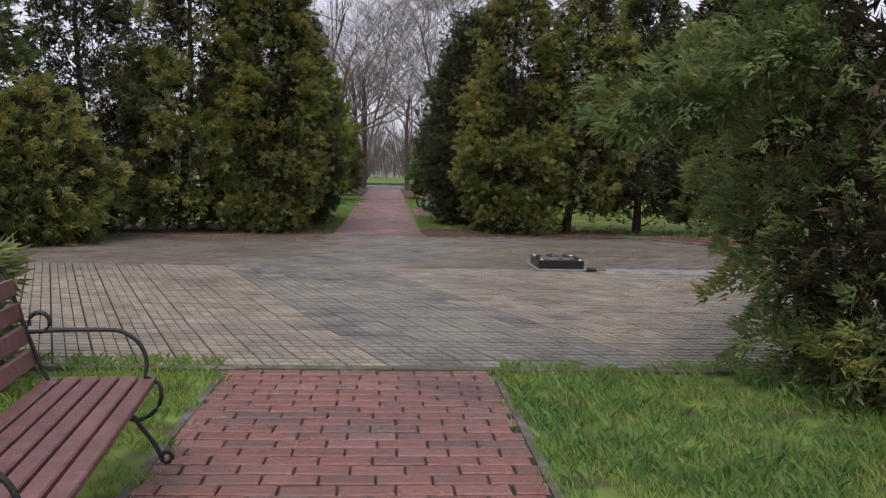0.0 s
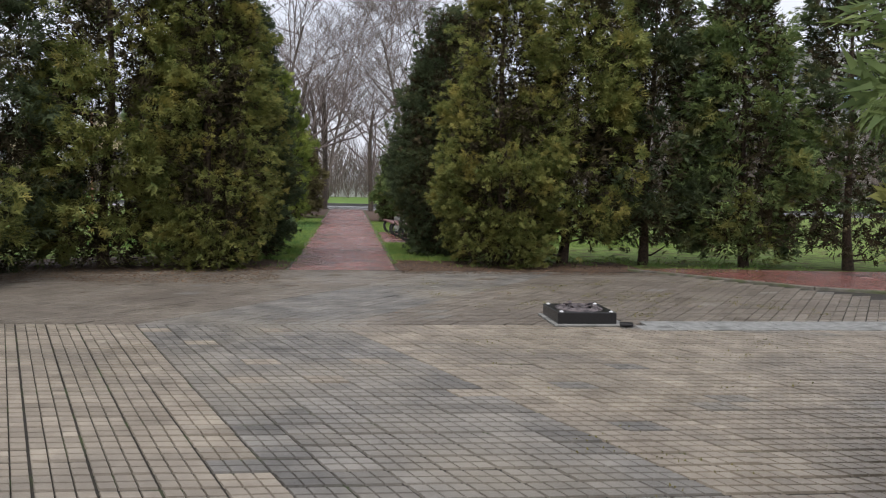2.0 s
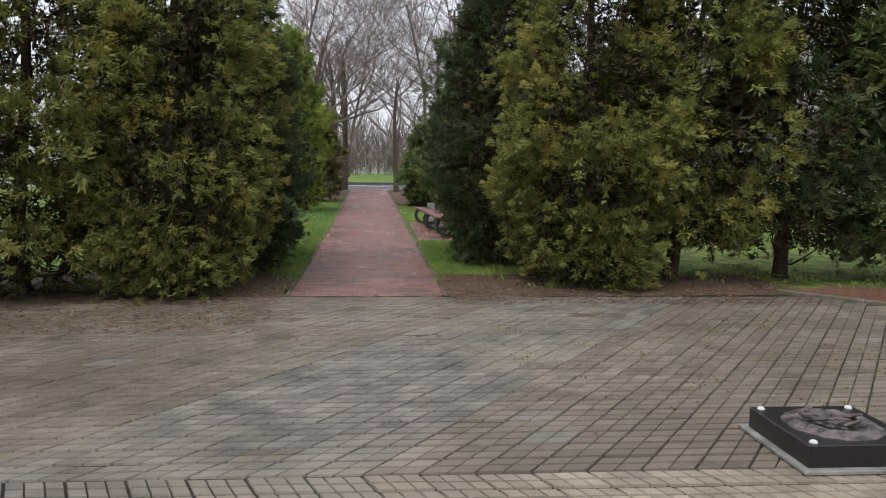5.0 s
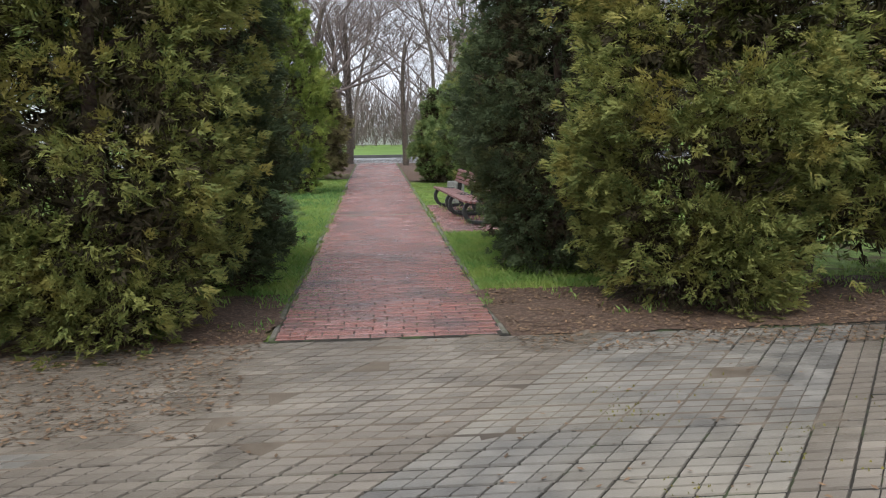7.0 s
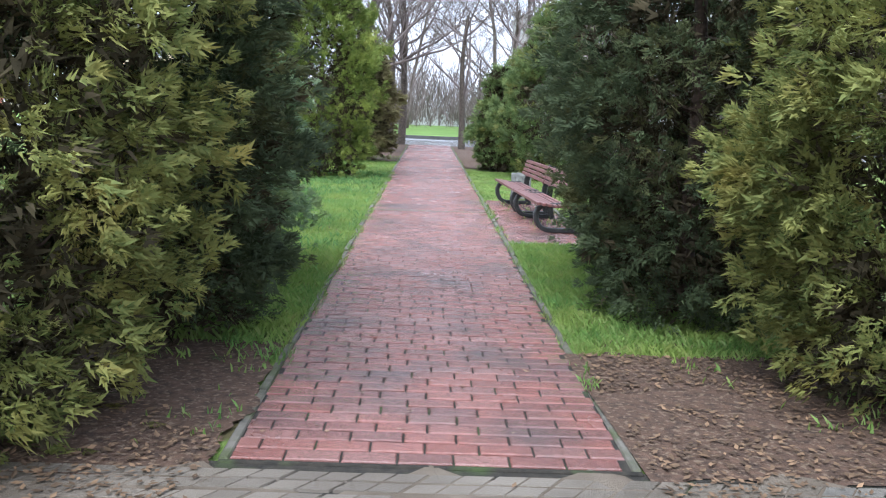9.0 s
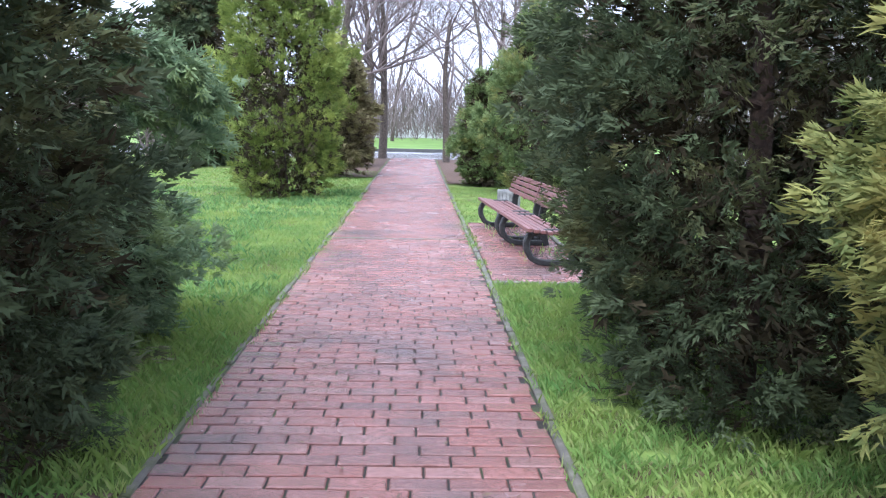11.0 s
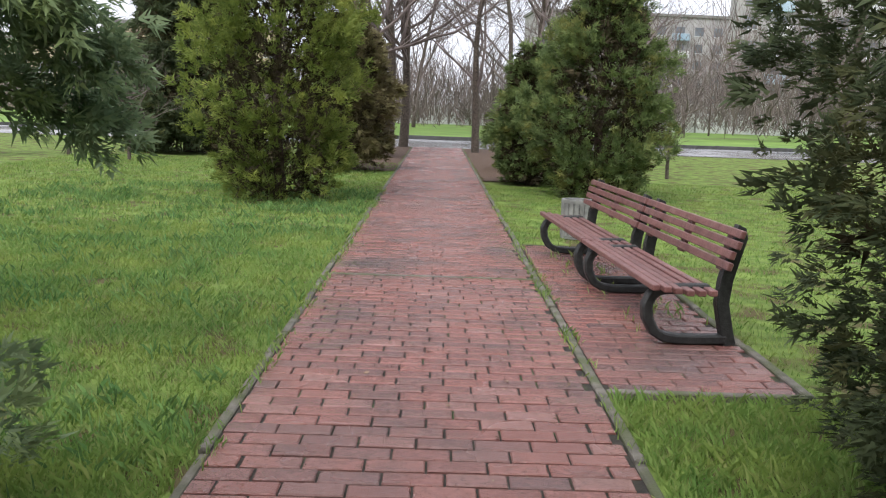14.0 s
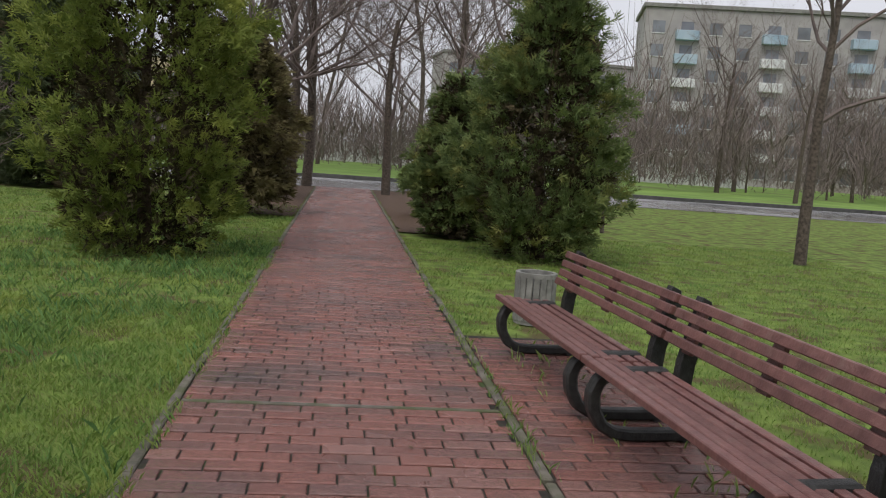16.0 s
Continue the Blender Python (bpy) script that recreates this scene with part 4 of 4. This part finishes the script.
edge = np.concatenate([scatter(-1.03, -0.88, 19, 36, 2600, 9, 0.1, 2.0, 0.0), scatter(0.9, 1.02, 19, 36, 1800, 10, 0.1, 2.0, 0.0),
                       scatter(-1.03, -0.86, 0.5, 5.7, 900, 11, 0.1, 2.0, 0.0), scatter(0.88, 1.03, 0.5, 5.7, 900, 12, 0.1, 2.0, 0.0)])
blades("edge_grass", edge, 0.02, 0.07, 0.004, M_GRASS, "grass creeping over the path's edging", 9)
blades("plaza_grass", np.concatenate([scatter(-4, -1, 5.7, 5.95, 1600, 13, -0.3, 2, -0.01), scatter(1.0, 4, 5.7, 5.85, 1200, 14, -0.3, 2, -0.01)]), 0.03, 0.09, 0.004, M_GRASS, "grass tufts along the plaza's edge", 10)
hedge_grass = np.concatenate([scatter(1.6, 9, 18.4, 21, 7000, 15, 0.3, 1.2, 0.0), scatter(-2.0, -1.0, 18, 20, 900, 16, 0.3, 2, 0.0)])
blades("weeds", hedge_grass, 0.02, 0.07, 0.008, M_GRASS, "bright green weeds under the hedge", 11, "weeds")


def leaf_scatter(spots, seed, label, size=0.03):
    rng = np.random.default_rng(seed)
    p = np.array(spots)
    n = len(p)
    a = rng.uniform(0, 6.283, n)
    s = size * rng.uniform(0.5, 1.4, n)
    d = np.stack([np.cos(a), np.sin(a), rng.normal(0, 0.2, n)], 1) * s[:, None]
    e = np.stack([-np.sin(a), np.cos(a), rng.normal(0, 0.2, n)], 1) * s[:, None] * 0.5
    p = p + np.array([0, 0, 0.012])
    v = np.stack([p - d, p + e, p + d, p - e], 1).reshape(-1, 3)
    v[:, 2] = np.maximum(v[:, 2], 0.006)
    return tagged(mesh_object("dead_leaves", v, np.arange(n * 4, dtype=np.int32).reshape(-1, 4), M_DEADLEAF), label, "leaves", kind="stuff")


leaf_scatter(np.concatenate([scatter(-6, -1.0, 15.6, 18.6, 7000, 21, -0.5, 1.0, 0.0), scatter(1.0, 5.5, 17.2, 19.8, 6500, 22, -0.5, 1.0, 0.0)]), 1, "dry brown leaves and needles under the hedge", 0.021)
leaf_scatter(np.concatenate([scatter(-1, 5, 12.5, 17.8, 700, 23, 0.3, 1.0, 0.0), scatter(-0.9, 0.9, 18, 30, 120, 24, -1, 1, 0.0), scatter(1, 4, 1, 5.6, 300, 25, 0, 1, 0.0)]), 2, "scattered dry leaves and crumbs", 0.018)
M_MOSS = material("moss_clump", (0.1, 0.1, 0.02), (0.2, 0.17, 0.04), 20, 0.95, 0)
blades("moss", np.concatenate([scatter(1.2, 6, 12.5, 16.5, 7000, 31, 0.55, 1.1, -0.003), scatter(1.0, 6, 6.5, 11.0, 4000, 32, 0.8, 0.9, -0.003)]), 0.008, 0.022, 0.008, M_MOSS, "yellowish moss in the slab joints", 12, "moss")


# ---- bricks of the paths ----
def brick_data(w, d, h, b=0.006):
    """A brick with a bevelled top, centred, its top at z = 0."""
    x, y = w / 2, d / 2
    v = [(-x, -y, -h), (x, -y, -h), (x, y, -h), (-x, y, -h), (-x, -y, -b), (x, -y, -b), (x, y, -b), (-x, y, -b), (-x + b, -y + b, 0), (x - b, -y + b, 0), (x - b, y - b, 0), (-x + b, y - b, 0)]
    f = [(8, 9, 10, 11)] + [(i, (i + 1) % 4, (i + 1) % 4 + 4, i + 4) for i in range(4)] + [(i + 4, (i + 1) % 4 + 4, (i + 1) % 4 + 8, i + 8) for i in range(4)]
    return np.array(v), np.array(f)


def brick_field(parent, x0, x1, y0, y1, seed, singles, thin_rows=()):
    """Running bond across the path; the stretch of the plan in singles becomes pieces, the rest one joined part."""
    rng = np.random.default_rng(seed)
    L, D = 0.252, 0.112
    gx, gy = 0.010, 0.018
    v0, f0 = brick_data(L, D, 0.03)
    me = {}
    rest = []
    y, row = y0 + D / 2, 0
    while y < y1 - 0.03:
        x = x0 - (L / 2 if row % 2 else 0.0) + rng.uniform(-0.03, 0.03)
        while x < x1 - 0.02:
            a, b = max(x, x0), min(x + L, x1)
            if b - a > 0.05:
                w = round((b - a) * 50) / 50
                cx, cz, tilt, yaw = (a + b) / 2, rng.normal(0, 0.0016), rng.normal(0, 0.5), rng.normal(0, 0.5)
                cy = y + rng.normal(0, 0.0015)
                if singles[0] < y < singles[1]:
                    if w not in me:
                        vv, ff = brick_data(min(w, b - a), D, 0.03)
                        m = bpy.data.meshes.new("brick")
                        m.from_pydata([tuple(q) for q in vv.tolist()], [], ff.tolist())
                        m.materials.append(M_BRICK)
                        me[w] = m
                    ob = new("brick", me[w])
                    ob.parent = parent
                    ob.matrix_basis = pose(cx, cy, cz, tilt, tilt * 0.3, yaw)
                else:
                    vv = v0.copy()
                    vv[:, 0] *= (b - a) / L
                    t = math.radians(tilt)
                    vv[:, 2] += vv[:, 1] * t
                    rest.append((vv + np.array([cx, cy, cz]), f0))
            x += L + gx
        y += D + gy
        row += 1
    if rest:
        v, f = join(rest)
        tagged(mesh_object("brick_paving", v, f, M_BRICK_REST, parent), "worn red clinker bricks", kind="stuff")


south = thing("brick_path_south", pose(0, 0, 0), "worn red clinker brick path with grassy edges", "path", kind="structure")
brick_field(south, -0.925, 0.925, -5.9, 5.68, 1, (2.2, 5.75))
north = thing("brick_path_north", pose(0, 0, 0), "worn red brick path, damp and dark in patches", "path", kind="structure")
brick_field(north, -0.925, 0.925, 17.88, 28.0, 2, (19.8, 24.6))
tagged(part("divider_strip", box_bm(-0.92, 0.92, 28.005, 28.05, -0.04, 0.004, 0.004), M_KERB, north), "thin concrete strip across the path")
brick_field(north, -0.925, 0.925, 28.06, 54.3, 3, (0, 0))
pad = thing("bench_bay", pose(0, 0, 0), "damp red brick paving of the bench bay", "paving", kind="structure")
brick_field(pad, 1.0, 2.085, 24.9, 30.15, 4, (24.8, 28.5))


# ---- chevron slabs of the plaza ----
def slab_piece(shear, seed):
    """A grooved slab: six raised blocks on one row, sheared with its zone."""
    pieces = []
    cw, ch, z = 0.296, 0.226, 0.0
    nx, ny = (3, 2) if seed == 0 else (2, 2)
    for i in range(nx):
        for j in range(ny):
            x0, x1 = i * cw / nx, (i + 1) * cw / nx
            y0, y1 = j * ch / ny, (j + 1) * ch / ny
            gl, gr = (0.0075 if i == 0 else 0.003), (0.0075 if i == nx - 1 else 0.003)
            gb, gt = (0.016 if j == 0 else 0.0075), (0.016 if j == ny - 1 else 0.0075)
            q = [(x0 + gl, y0 + gb), (x1 - gr, y0 + gb), (x1 - gr, y1 - gt), (x0 + gl, y1 - gt)]
            c = ((x0 + x1) / 2, (y0 + y1) / 2)
            low = [(a + shear * b, b, -0.016) for a, b in q]
            top = [(a + (0.003 if a < c[0] else -0.003) + shear * b, b + (0.003 if b < c[1] else -0.003), z) for a, b in q]
            pieces.append((np.array(low + top), np.array([[4, 5, 6, 7], [0, 1, 5, 4], [1, 2, 6, 5], [2, 3, 7, 6], [3, 0, 4, 7]])))
    return join(pieces)


def inside(x, y):
    """Within the rounded plaza."""
    if y < 5.8 or y > 17.8:
        return False
    right = 7.4 if y < 14.9 else 7.4 - (y - 14.9) * 0.72
    left = -7.6 if y < 13.5 else -7.6 + (y - 13.5) * 1.15
    if -1.0 < x < 1.1:
        return True
    return left < x < right and not (2.45 < x < 2.95 and 11.9 < y < 12.4) and not (3.3 < x < 8.1 and 11.6 < y < 12.15)


def plaza():
    root = thing("plaza_paving", pose(0, 0, 0), "grey and beige grooved paving slabs laid in a chevron", "paving", kind="structure")
    rng = np.random.default_rng(6)
    shared = {}
    rest = {0: [], 1: [], 2: []}
    count = 0
    for zone, (shear, ya, rows) in enumerate(((-0.377, 5.79, 27), (0.66, 11.892, 26))):
        v0, f0 = slab_piece(shear, zone)
        for grey in (0, 1):
            m = bpy.data.meshes.new("slab")
            m.from_pydata([tuple(q) for q in v0.tolist()], [], f0.tolist())
            m.materials.append((M_SLAB, M_SLAB_GREY1)[grey])
            shared[zone, grey] = m
        for r in range(rows):
            y = ya + r * 0.226
            shift = -0.17 + shear * (y - 11.892)
            for c in range(-42, 42):
                x = -1.925 + shift + c * 0.296
                if not inside(x + 0.15, y + 0.11):
                    continue
                # a band of grey slabs starts at column 0; single grey ones lie elsewhere
                grey = 1 if 0 <= c < 7 else 0
                if rng.random() < (0.03 if grey else 0.015):
                    grey = 1 - grey
                if c > 6 and rng.random() < 0.02:
                    grey = 1
                dz = rng.normal(0, 0.0018) - (0.008 if (c, r) == (9, 17) and zone == 0 else 0)
                tx, ty = rng.normal(0, 0.006, 2)
                if zone == 0 and 6.6 < y < 9.4 and -1.7 < x < 2.1 and count < 300:
                    ob = new("slab", shared[zone, grey])
                    ob.parent = root
                    ob.matrix_basis = pose(x, y, dz, math.degrees(tx), math.degrees(ty), 0)
                    count += 1
                else:
                    vv = v0.copy()
                    vv[:, 2] += dz + tx * (vv[:, 1] - 0.11) + ty * (vv[:, 0] - 0.15)
                    rest[2 if zone and not grey else grey].append((vv + np.array([x, y, 0]), f0))
    for g, mat in ((0, M_SLAB_REST), (1, M_SLAB_GREY), (2, M_SLAB_DUSTY)):
        v, f = join(rest[g])
        tagged(mesh_object("slab_paving", v, f, mat, root), ("beige grooved slabs", "grey grooved slabs", "dusty brownish slabs")[g], kind="stuff")


plaza()
